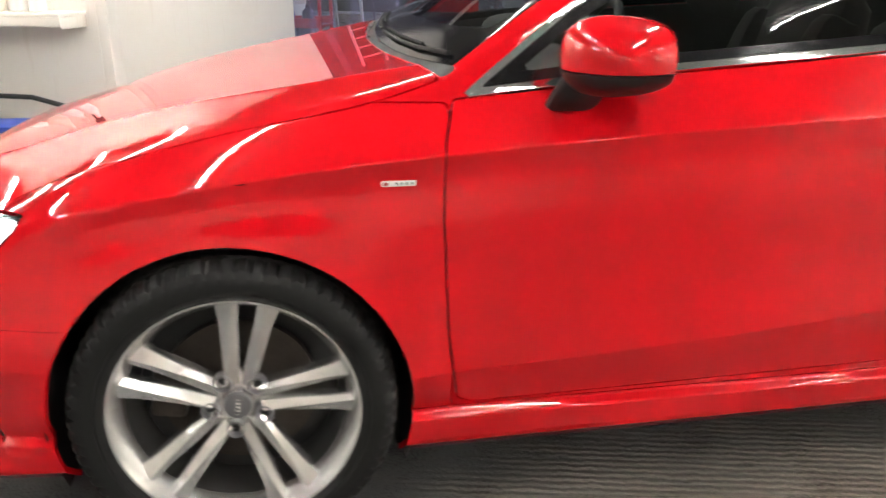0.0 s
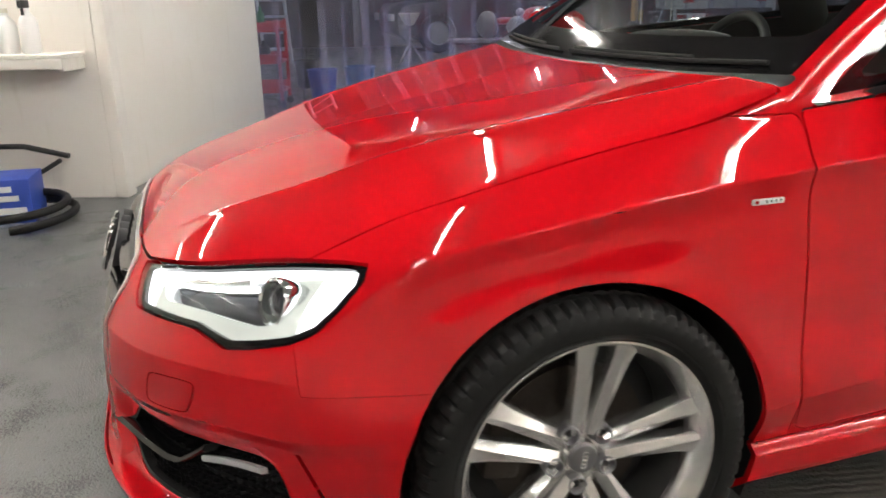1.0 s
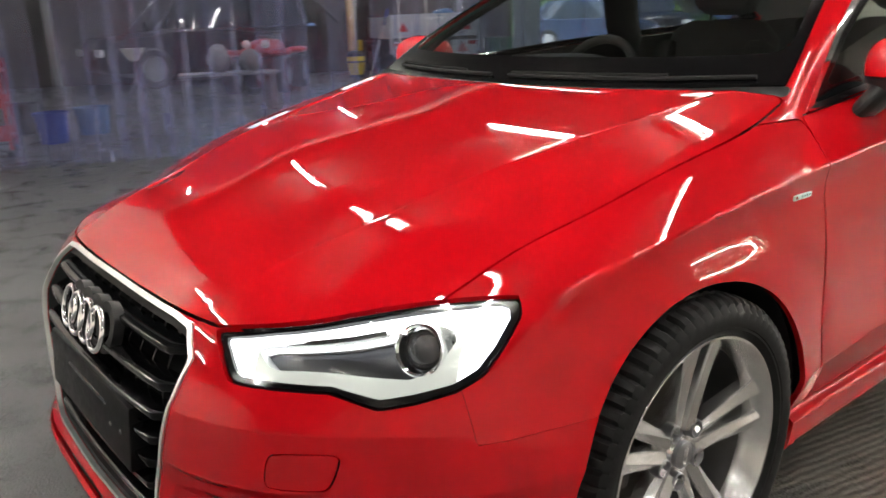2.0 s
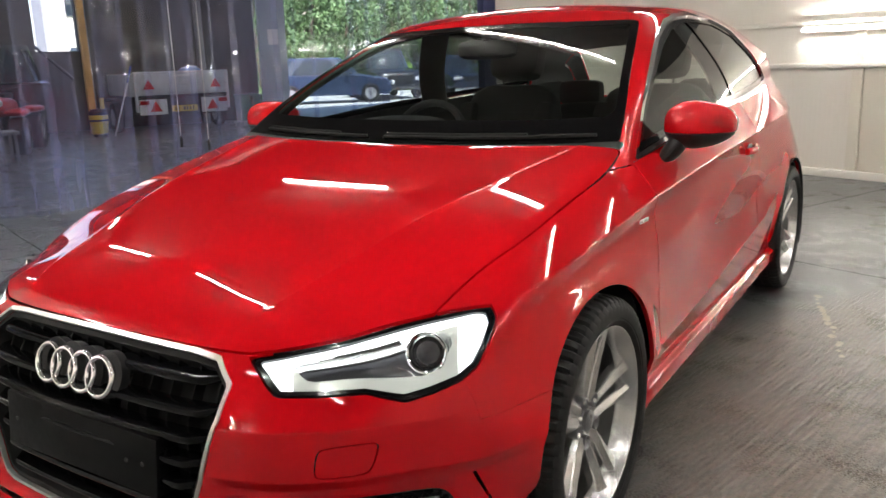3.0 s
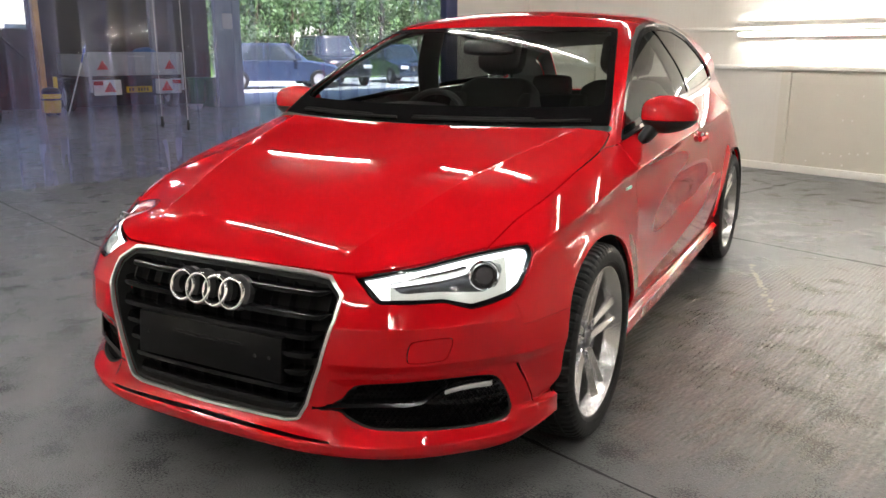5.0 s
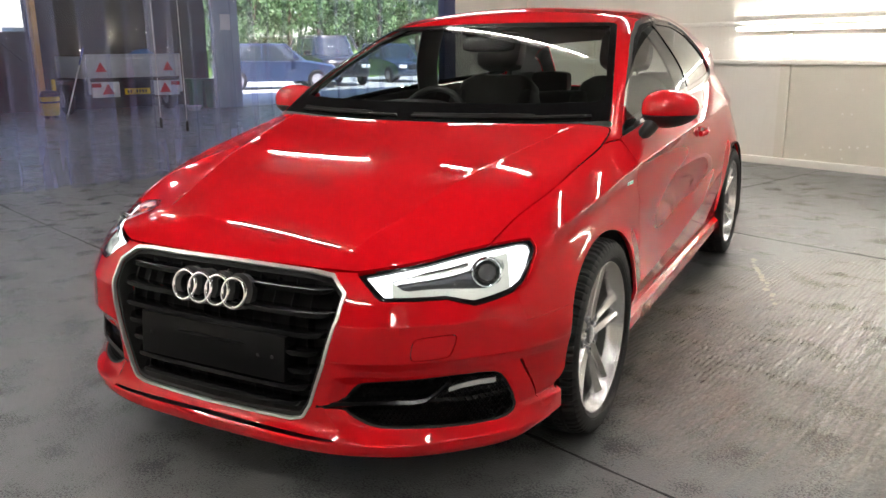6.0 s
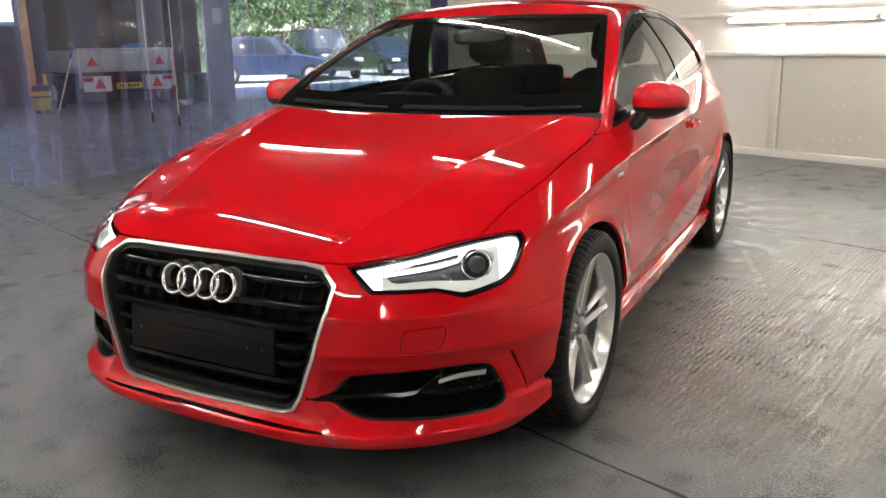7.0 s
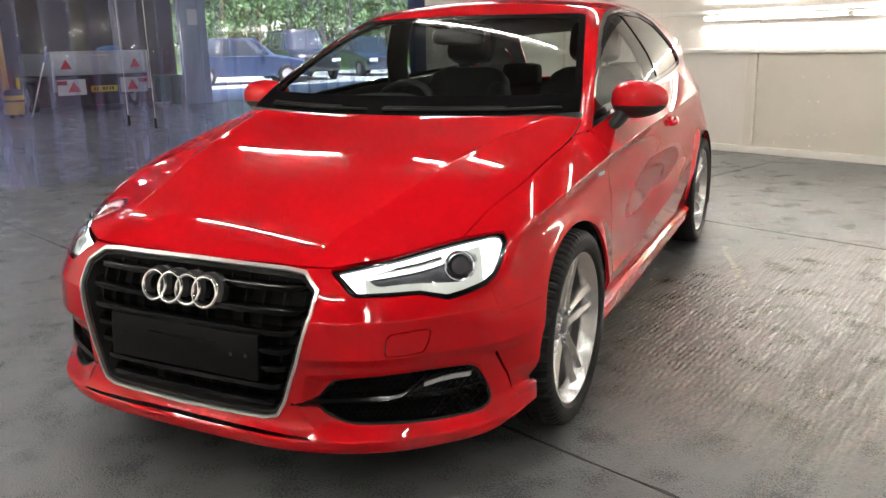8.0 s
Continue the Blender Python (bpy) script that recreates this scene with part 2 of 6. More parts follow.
def painted_floor():
    """Grey floor paint, worn to brown concrete where the wheels run, over tamped ridges."""
    m = material("floor_paint", (0.13, 0.135, 0.14), 0.4)
    n, l, b = nodes_of(m)
    c, mp = n.new("ShaderNodeTexCoord"), n.new("ShaderNodeMapping")
    mp.inputs["Rotation"].default_value[2] = -ROOM - 0.17
    w = n.new("ShaderNodeTexWave")
    w.bands_direction, w.wave_profile = "X", "SIN"
    for key, value in (("Scale", 13.5), ("Distortion", 3.6), ("Detail", 4.0), ("Detail Scale", 1.1), ("Detail Roughness", 0.65)):
        w.inputs[key].default_value = value
    l.new(c.outputs["Object"], mp.inputs[0])
    l.new(mp.outputs[0], w.inputs["Vector"])
    # distance from the middle of the worn lane
    mid = room(1.05, 2.0)
    off, shape, size = n.new("ShaderNodeMapping"), n.new("ShaderNodeMapping"), n.new("ShaderNodeVectorMath")
    off.inputs["Location"].default_value = -mid
    shape.inputs["Rotation"].default_value[2] = -ROOM
    sc = n.new("ShaderNodeVectorMath")
    sc.operation, size.operation = "MULTIPLY", "LENGTH"
    sc.inputs[1].default_value = (0.75, 0.50, 0)
    l.new(c.outputs["Object"], off.inputs[0])
    l.new(off.outputs[0], shape.inputs[0])
    l.new(shape.outputs[0], sc.inputs[0])
    l.new(sc.outputs[0], size.inputs[0])
    coarse = noise_node(m, 0.8, 5.0)
    mid_n = noise_node(m, 5.0, 6.0)
    grit = noise_node(m, 150.0, 2.0)
    specks = noise_node(m, 38.0, 3.0)
    streak = noise_node(m, 7.0, 5.0, (4.0, 0.5, 1.0, ROOM))
    near = mix_node(m, 0.35, ramp_node(m, size.outputs["Value"], ((0.45, 1.0), (1.0, 0.0))), coarse)
    lane = ramp_node(m, mix_node(m, 0.25, near, streak), ((0.36, 0.0), (0.56, 1.0)))
    patches = ramp_node(m, coarse, ((0.58, 0.0), (0.70, 0.14)))
    rough_spot = mix_node(m, 1.0, lane, patches, "LIGHTEN")
    tone = mix_node(m, ramp_node(m, mid_n, ((0.35, 0.0), (0.7, 1.0))), (0.094, 0.098, 0.098), (0.138, 0.140, 0.138))
    bare = mix_node(m, ramp_node(m, mix_node(m, 0.5, streak, specks), ((0.38, 0.0), (0.62, 1.0))), (0.092, 0.083, 0.070), (0.215, 0.190, 0.155))
    tone = mix_node(m, mix_node(m, 1.0, rough_spot, 0.85, "MULTIPLY"), tone, bare)
    tone = mix_node(m, ramp_node(m, specks, ((0.64, 0.0), (0.71, 0.8))), tone, (0.05, 0.045, 0.04))
    l.new(tone, b.inputs["Base Color"])
    l.new(ramp_node(m, mix_node(m, 0.5, mid_n, grit), ((0.3, 0.19), (0.7, 0.42))), b.inputs["Roughness"])
    ridges = mix_node(m, 0.56, w.outputs[0], mix_node(m, 0.55, specks, streak))
    h = mix_node(m, mix_node(m, 1.0, rough_spot, 0.95, "MULTIPLY"), mix_node(m, 0.65, mix_node(m, 0.92, mid_n, grit), 0.5), ridges)
    h = mix_node(m, 0.16, h, mix_node(m, 0.5, grit, specks))
    bump_node(m, h, 0.9, 0.0070)
    return m


M_FLOOR = painted_floor()


# ---- mesh helpers ----
def part(name, bm, mat, parent=None, label="", smooth=True, angle=35):
    """Links a bmesh as one mesh object."""
    me = bpy.data.meshes.new(name)
    bm.to_mesh(me)
    bm.free()
    me.materials.append(mat)
    if smooth:
        me.shade_smooth()
        me.set_sharp_from_angle(angle=radians(angle))
    ob = new(name, me)
    ob.parent = parent
    return tagged(ob, label) if label else ob


def empty(name, m=None):
    ob = new(name)
    ob.empty_display_size = 0.1
    if m is not None:
        ob.matrix_world = m
    return ob


def add_box(bm, lo, hi, m=None, bevel=0.0):
    """A box between two corners, in the bmesh."""
    c = [(a + b) / 2 for a, b in zip(lo, hi)]
    s = [b - a for a, b in zip(lo, hi)]
    got = bmesh.ops.create_cube(bm, size=1, matrix=Matrix.LocRotScale(c, None, s))
    vs = got["verts"]
    if bevel > 0:
        es = list({e for v in vs for e in v.link_edges})
        vs = list({v for f in bmesh.ops.bevel(bm, geom=es, offset=bevel, segments=2, affect="EDGES", profile=0.6)["faces"] for v in f.verts} | {v for v in vs if v.is_valid})
    if m is not None:
        bmesh.ops.transform(bm, matrix=m, verts=vs)
    return vs


def box(name, lo, hi, mat, parent=None, m=None, bevel=0.0, label=""):
    bm = bmesh.new()
    add_box(bm, lo, hi, m, bevel)
    return part(name, bm, mat, parent, label)


# ---- the car's shape: three surfaces (top, side, front) blended with soft edges ----
def curve(xs, ys):
    """A natural cubic spline through the knots, straight beyond its ends."""
    x, y = np.array(xs, float), np.array(ys, float)
    n, h = len(x), np.diff(x)
    a, r = np.eye(n), np.zeros(n)
    for i in range(1, n - 1):
        a[i, i - 1:i + 2] = h[i - 1], 2 * (h[i - 1] + h[i]), h[i]
        r[i] = 6 * ((y[i + 1] - y[i]) / h[i] - (y[i] - y[i - 1]) / h[i - 1])
    c = np.linalg.solve(a, r)

    def exact(q):
        i = np.clip(np.searchsorted(x, q) - 1, 0, n - 2)
        u, w = x[i + 1] - q, q - x[i]
        return (c[i] * u ** 3 + c[i + 1] * w ** 3) / (6 * h[i]) + (y[i] / h[i] - c[i] * h[i] / 6) * u + (y[i + 1] / h[i] - c[i + 1] * h[i] / 6) * w
    m0 = (y[1] - y[0]) / h[0] - h[0] * (2 * c[0] + c[1]) / 6
    m1 = (y[-1] - y[-2]) / h[-1] + h[-1] * (2 * c[-1] + c[-2]) / 6
    tx = np.linspace(x[0], x[-1], 12001)
    ty = exact(tx)

    def at(q):
        q = np.asarray(q, float)
        return np.interp(q, tx, ty) + np.minimum(q - x[0], 0) * m0 + np.maximum(q - x[-1], 0) * m1
    return at


def smooth_step(a, b, q):
    s = np.clip((q - a) / (b - a), 0, 1)
    return s * s * (3 - 2 * s)


def soft_max(a, b, k):
    h = np.clip(0.5 + 0.5 * (a - b) / k, 0, 1)
    return b + (a - b) * h + k * h * (1 - h)


def stations(q, zs, ws, creases=()):
    """Interpolates through knots that differ from point to point; the tangent breaks at the creases."""
    zs, ws = np.broadcast_arrays(np.array(np.broadcast_arrays(*zs)), np.array(np.broadcast_arrays(*ws)))
    sec = np.diff(ws, axis=0) / np.maximum(np.diff(zs, axis=0), 1e-6)
    h = np.diff(zs, axis=0)
    n = len(zs)
    out = np.where(q <= zs[0], ws[0] + sec[0] * (q - zs[0]), ws[-1] + sec[-1] * (q - zs[-1]))
    for i in range(n - 1):
        def slope(j):
            if j == 0 or j == n - 1 or j in creases:
                return sec[i]
            return (sec[j - 1] * h[j] + sec[j] * h[j - 1]) / (h[j - 1] + h[j])
        s = np.clip((q - zs[i]) / h[i], 0, 1)
        m0, m1 = slope(i), slope(i + 1)
        v = ws[i] * (1 + 2 * s) * (1 - s) ** 2 + ws[i + 1] * s * s * (3 - 2 * s) + h[i] * (m0 * s * (1 - s) ** 2 - m1 * s * s * (1 - s))
        out = np.where((q > zs[i]) & (q <= zs[i + 1]), v, out)
    return out


HOOD_MID = curve((-0.80, -0.73, -0.62, -0.40, -0.10, 0.15, 0.30, 0.45), (0.60, 0.665, 0.725, 0.795, 0.865, 0.912, 0.9395, 0.966))
HOOD_DROP = curve((-0.8, -0.62, -0.45, -0.32, -0.2, 0.1, 0.5), (0.06, 0.09, 0.105, 0.055, 0.025, 0.010, 0.008))
ROOF_MID = curve((0.7, 0.98, 1.2, 1.5, 1.8, 2.2, 2.6, 3.0), (1.20, 1.325, 1.383, 1.413, 1.418, 1.400, 1.355, 1.285))
CREASE_Z = curve((-0.9, -0.38, -0.2, 0.0, 0.2, 0.42, 0.65, 1.0, 1.7, 2.4, 3.2), (0.60, 0.700, 0.736, 0.770, 0.797, 0.817, 0.833, 0.852, 0.872, 0.888, 0.89))
CREASE_W = curve((-0.9, -0.38, -0.1, 0.2, 0.45, 1.0, 1.7, 2.4, 2.9, 3.2, 3.5), (0.66, 0.795, 0.838, 0.852, 0.855, 0.850, 0.832, 0.796, 0.752, 0.70, 0.62))
BELT_Z = curve((-0.4, 0.0, 0.44, 0.87, 1.32, 1.7, 2.3, 2.65, 3.3), (0.775, 0.855, 0.905, 0.948, 0.977, 0.995, 1.022, 1.040, 1.06))
BELT_W = curve((-0.4, 0.0, 0.44, 1.2, 2.0, 2.65, 3.3), (0.735, 0.765, 0.772, 0.772, 0.738, 0.668, 0.58))
RAIL_W = curve((0.4, 1.2, 1.7, 2.3, 2.8, 3.3), (0.52, 0.575, 0.588, 0.560, 0.51, 0.45))
BODY_W = curve((-0.9, -0.4, 0.0, 0.45, 1.2, 2.2, 2.65, 2.95, 3.35), (0.775, 0.858, 0.874, 0.868, 0.857, 0.842, 0.838, 0.812, 0.74))
LOW_Z = curve((0.3, 0.8, 1.4, 2.0, 3.6), (0.374, 0.400, 0.447, 0.490, 0.53))
NOSE_SHIFT = curve((0.0, 0.2, 0.35, 0.45, 0.55, 0.67, 0.76, 0.81, 0.86, 0.90), (0.0, 0.004, 0.018, 0.045, 0.09, 0.185, 0.285, 0.345, 0.44, 0.56))
HOOD_REAR = curve((0.0, 0.3, 0.6, 0.8), (0.335, 0.348, 0.388, 0.430))
HOOD_EDGE = curve((-0.6, -0.47, -0.31, -0.2, 0.03, 0.25, 0.38, 0.5), (0.655, 0.671, 0.702, 0.731, 0.753, 0.759, 0.748, 0.725))


def hood_line(y):
    """Where the bonnet's pressed crease runs."""
    return np.maximum(0.538 + 0.251 * y, 0.36)


def top(x, y):
    """The height of bonnet, windscreen, roof and tailgate."""
    a = np.abs(x)
    over = np.maximum(a - hood_line(y), 0)
    hood = HOOD_MID(y) - HOOD_DROP(y) * a * a - (0.095 * over + 0.24 * over * over) * smooth_step(-0.78, -0.5, y) + 0.0013 * np.exp(-((a - hood_line(y)) / 0.009) ** 2) * smooth_step(-0.75, -0.62, y) - 0.5 * np.maximum(a - 0.72, 0) ** 1.5
    hood = hood - 4.0 * np.maximum(y - HOOD_REAR(a), 0)
    along = y - 0.36 - 0.10 * a * a
    screen = 0.942 + 0.70 * along - 0.21 * np.maximum(along, 0) ** 2
    roof = ROOF_MID(y) - 0.13 * a * a
    rear = 1.30 - 0.62 * (y - 2.98) - 0.55 * np.maximum(y - 3.05, 0) - 0.10 * a * a
    cabin = -soft_max(-soft_max(-1e3 * np.ones_like(screen), screen, 0.001), -roof, 0.03)
    cabin = -soft_max(-cabin, -rear, 0.02)
    return np.maximum(hood, cabin)


def side(y, z):
    """Half the width of the body."""
    zc, zb, wc, wb = CREASE_Z(y), BELT_Z(y), CREASE_W(y), BELT_W(y)
    zl, w = np.maximum(LOW_Z(y), 0.345), BODY_W(y)
    door = smooth_step(0.30, 1.2, y) * (1 - smooth_step(1.5, 2.4, y))
    under = 0.0045 * smooth_step(-0.40, 0.1, y) * (1 - smooth_step(2.3, 3.0, y)) + 0.003 * smooth_step(-0.42, -0.1, y) * (1 - smooth_step(0.2, 0.9, y))
    zs = (np.full_like(y, 0.16), np.full_like(y, 0.215), np.full_like(y, 0.272), np.full_like(y, 0.285), zl, zl + 0.27 * (zc - zl), zc - 0.13, zc - 0.030, zc, zb, 1.12 + 0 * y, 1.36 + 0 * y)
    ws = (w - 0.07, w - 0.012, w - 0.008, w - 0.028, w + 0.003 * door, w - 0.002 - 0.014 * door, 0.45 * w + 0.55 * wc - 0.002, wc - under, wc, wb, wb + (RAIL_W(y) - wb) * (1.12 - zb) / (1.36 - zb) + 0.022, RAIL_W(y))
    w = stations(z, zs, ws, (1, 2, 3, 4, 8, 9))
    # the wheel arches stand proud of the wings
    for axle, rise in ((0.0, 0.010), (2.601, 0.007)):
        r = np.hypot(y - axle, z - 0.315)
        w = w + rise * (1 - smooth_step(0.350, 0.455, r)) * smooth_step(0.27, 0.36, z)
    # a wedge-shaped recess behind the bumper's side slot, deepest at its front edge
    front = y + 0.502 - (0.405 - z) * 0.45
    wedge = smooth_step(0.0, 0.006, front) * smooth_step(0.0, 0.014, 0.425 - z) * smooth_step(0.0, 0.012, z - 0.250) * np.clip((-0.362 - y) / 0.11, 0, 1)
    return w - 0.010 * wedge


def fog_frame(x, z):
    """How far a point of the nose lies inside the raised frame round the fog lamp, in metres."""
    a = np.array(FRAME)
    inner = np.full(np.broadcast(x, z).shape, 9.0)
    for (x0, z0), (x1, z1) in zip(a, np.roll(a, -1, 0)):
        long = math.hypot(x1 - x0, z1 - z0)
        inner = np.minimum(inner, ((x1 - x0) * (z0 - z) - (z1 - z0) * (x0 - x)) / long)
    return inner


def plain_nose(x, z):
    """How far forward the front reaches (the y of its surface)."""
    zs = (0.16, 0.195, 0.222, 0.245, 0.30, 0.385, 0.410, 0.438, 0.50, 0.535, 0.60, 0.66, 0.72, 0.78)
    ys = (-0.825, -0.862, -0.868, -0.846, -0.826, -0.820, -0.824, -0.845, -0.840, -0.836, -0.796, -0.752, -0.672, -0.55)
    even = (-0.825, -0.862, -0.868, -0.848, -0.839, -0.839, -0.839, -0.838, -0.833, -0.824, -0.793, -0.752, -0.672, -0.55)
    mid = stations(z, [k + 0 * z for k in zs], [k + 0 * z for k in ys], (2, 7, 9))
    plain = stations(z, [k + 0 * z for k in zs], [k + 0 * z for k in even], (2,))
    mid = plain + (mid - plain) * smooth_step(0.36, 0.45, np.abs(x))
    return mid + NOSE_SHIFT(np.abs(x))


FRAME = [(0.395, 0.391), (0.702, 0.402), (0.742, 0.398), (0.766, 0.375), (0.803, 0.272), (0.800, 0.236), (0.775, 0.219), (0.495, 0.224), (0.415, 0.240), (0.375, 0.300)]


def nose(x, z):
    """The front with the frame of the fog lamp sloping inwards."""
    return plain_nose(x, z) + 0.017 * np.clip(fog_frame(np.abs(x), z) / 0.026, 0, 1)


def blend(ft, fs, ff, fr, fb, z):
    f = soft_max(ft, fs, 0.035 + 0.05 * smooth_step(1.0, 1.25, z))
    f = soft_max(f, ff, 0.05)
    f = soft_max(f, fr, 0.08)
    return soft_max(f, fb, 0.02)


def tail(x, z):
    return 3.38 - 0.25 * np.maximum(z - 0.75, 0) - 0.12 * np.abs(x) ** 3


def field(p):
    """Below zero inside the car's body."""
    x, y, z = p[:, 0], p[:, 1], p[:, 2]
    a = np.abs(x)
    return blend(z - top(a, y), a - side(y, z), (nose(a, z) - y) * 0.8, y - tail(a, z), 0.17 - z, z)


def gradient(p, e=0.0012):
    g = np.empty_like(p)
    for i in range(3):
        d = np.zeros(3)
        d[i] = e
        g[:, i] = (field(p + d) - field(p - d)) / (2 * e)
    return g


def settle(p, turns=3):
    """Moves points onto the surface."""
    for _ in range(turns):
        g = gradient(p)
        p = p - np.clip(field(p) / np.maximum((g * g).sum(1), 0.05), -0.02, 0.02)[:, None] * g
    return p


def shell(step=0.013):
    """The body's whole skin as points and quads."""
    ys, zs = (np.arange(a, b, step) for a, b in ((-0.93, 3.5), (0.13, 1.47)))
    xs = step * np.arange(-int(0.94 / step), int(0.94 / step) + 1)
    x2, z2 = np.meshgrid(xs, zs, indexing="ij")
    ff = ((nose(np.abs(x2), z2))[:, None, :] - ys[None, :, None]) * 0.8
    fr = ys[None, :, None] - tail(np.abs(x2), z2)[:, None, :]
    x2, y2 = np.meshgrid(xs, ys, indexing="ij")
    ft = zs[None, None, :] - top(np.abs(x2), y2)[:, :, None]
    y2, z2 = np.meshgrid(ys, zs, indexing="ij")
    fs = np.abs(xs)[:, None, None] - side(y2, z2)[None]
    f = blend(ft, fs, ff, fr, 0.17 - zs[None, None, :] + 0 * fr, zs[None, None, :])
    s = f < 0
    cell = sum(s[i:s.shape[0] - 1 + i, j:s.shape[1] - 1 + j, k:s.shape[2] - 1 + k].astype(np.int8) for i in (0, 1) for j in (0, 1) for k in (0, 1))
    act = (cell > 0) & (cell < 8)
    index = np.full(act.shape, -1)
    where = np.argwhere(act)
    index[act] = np.arange(len(where))
    p = np.stack([xs[where[:, 0]], ys[where[:, 1]], zs[where[:, 2]]], 1) + step / 2
    quads = []
    for ax in range(3):
        b, c = (ax + 1) % 3, (ax + 2) % 3
        lo = [slice(None)] * 3
        hi = [slice(None)] * 3
        lo[ax], hi[ax] = slice(0, -1), slice(1, None)
        cross = s[tuple(lo)] != s[tuple(hi)]
        e = np.argwhere(cross)
        e = e[(e[:, b] > 0) & (e[:, c] > 0) & (e[:, b] < act.shape[b]) & (e[:, c] < act.shape[c])]
        flip = s[tuple(lo)][tuple(e.T)]
        q = []
        for db, dc in ((1, 1), (0, 1), (0, 0), (1, 0)):
            i = e.copy()
            i[:, b] -= db
            i[:, c] -= dc
            q.append(index[tuple(i.T)])
        q = np.stack(q, 1)
        q[~flip] = q[~flip][:, ::-1]
        quads.append(q)
    q = np.concatenate(quads)
    # the left half mirrors the right one
    right = p[:, 0] > 0
    p[right] = settle(p[right], 5)
    twin = where[~right]
    twin[:, 0] = act.shape[0] - 1 - twin[:, 0]
    p[~right] = p[index[tuple(twin.T)]] * np.array((-1, 1, 1))
    return p, [tuple(r) for r in q.tolist()]


def score(mesh, cut):
    """The same faces with an edge wherever cut(points) is zero, so that a crease stays sharp."""
    p, faces = mesh
    d = cut(p)
    inside = (d < 0).tolist()
    edge_at, pairs, fs = {}, [], []
    for f in faces:
        n = sum([inside[i] for i in f])
        if n == 0 or n == len(f):
            fs.append(f)
            continue
        lo, hi = [], []
        for i, j in zip(f, f[1:] + f[:1]):
            (lo if inside[i] else hi).append(i)
            if inside[i] != inside[j]:
                key = (i, j) if i < j else (j, i)
                if key not in edge_at:
                    edge_at[key] = len(p) + len(pairs)
                    pairs.append(key)
                lo.append(edge_at[key])
                hi.append(edge_at[key])
        fs += [tuple(r) for r in (lo, hi) if len(r) > 2]
    k = np.array(pairs, int).reshape(-1, 2)
    s = (d[k[:, 0]] / (d[k[:, 0]] - d[k[:, 1]]))[:, None]
    return np.concatenate([p, settle(p[k[:, 0]] * (1 - s) + p[k[:, 1]] * s, 2)]), fs


def split(mesh, cut, gap=0.0):
    """Cuts points and polygons where cut(points) changes sign: returns the inner part (below -gap / 2) and the outer one."""
    def keep(level, sign):
        p, faces = mesh
        d = (cut(p) - level) * sign
        outp, made, crossing = [], {}, []
        used = {}

        def old(i):
            if i not in used:
                used[i] = len(outp)
                outp.append(p[i])
            return used[i]
        edge_at, fs = {}, []
        inside = (d < 0).tolist()
        for f in faces:
            n = sum([inside[i] for i in f])
            if n == 0:
                continue
            if n == len(f):
                fs.append(tuple(old(i) for i in f))
                continue
            r = []
            for i, j in zip(f, f[1:] + f[:1]):
                if inside[i]:
                    r.append(old(i))
                if inside[i] != inside[j]:
                    key = (i, j) if i < j else (j, i)
                    if key not in edge_at:
                        s = d[key[0]] / (d[key[0]] - d[key[1]])
                        edge_at[key] = len(outp)
                        outp.append(p[key[0]] * (1 - s) + p[key[1]] * s)
                        crossing.append(edge_at[key])
                    r.append(edge_at[key])
            if len(r) > 2:
                fs.append(tuple(r))
        q = np.array(outp).reshape(-1, 3)
        if crossing:
            q[crossing] = settle(q[crossing], 1)
        return q, fs
    return keep(-gap / 2, 1), keep(gap / 2, -1)


def panel(name, mesh, mat, parent, depth=0.012, label="", lift=0.0):
    """A panel of the skin, with its edges folded inwards."""
    p, faces = mesh
    g = gradient(p, 0.004)
    nrm = g / np.linalg.norm(g, axis=1)[:, None]
    p = p + nrm * lift
    count = {}
    for f in faces:
        for i, j in zip(f, f[1:] + f[:1]):
            count[(i, j)] = 1
    rim = [(i, j) for i, j in count if (j, i) not in count]
    nv = len(p)
    ids = {}
    for e in rim:
        for i in e:
            ids.setdefault(i, len(ids))
    keys = np.array(list(ids), int)
    allp, alln, fs = p, nrm, list(faces)
    if len(keys) and depth > 0:
        out = np.zeros((len(keys), 3))
        for i, j in rim:
            d = np.cross(p[j] - p[i], nrm[i])
            d /= max(np.linalg.norm(d), 1e-9)
            out[ids[i]] += d
            out[ids[j]] += d
        out /= np.maximum(np.linalg.norm(out, axis=1), 1e-9)[:, None]
        allp = np.concatenate([p, p[keys], p[keys] - nrm[keys] * depth])
        alln = np.concatenate([nrm, out, out])
        m = len(keys)
        fs += [(nv + ids[j], nv + ids[i], nv + m + ids[i], nv + m + ids[j]) for i, j in rim]
    me = bpy.data.meshes.new(name)
    me.from_pydata(allp.tolist(), [], fs)
    me.materials.append(mat)
    me.shade_smooth()
    me.normals_split_custom_set_from_vertices(alln.tolist())
    ob = new(name, me)
    ob.parent = parent
    return tagged(ob, label) if label else ob


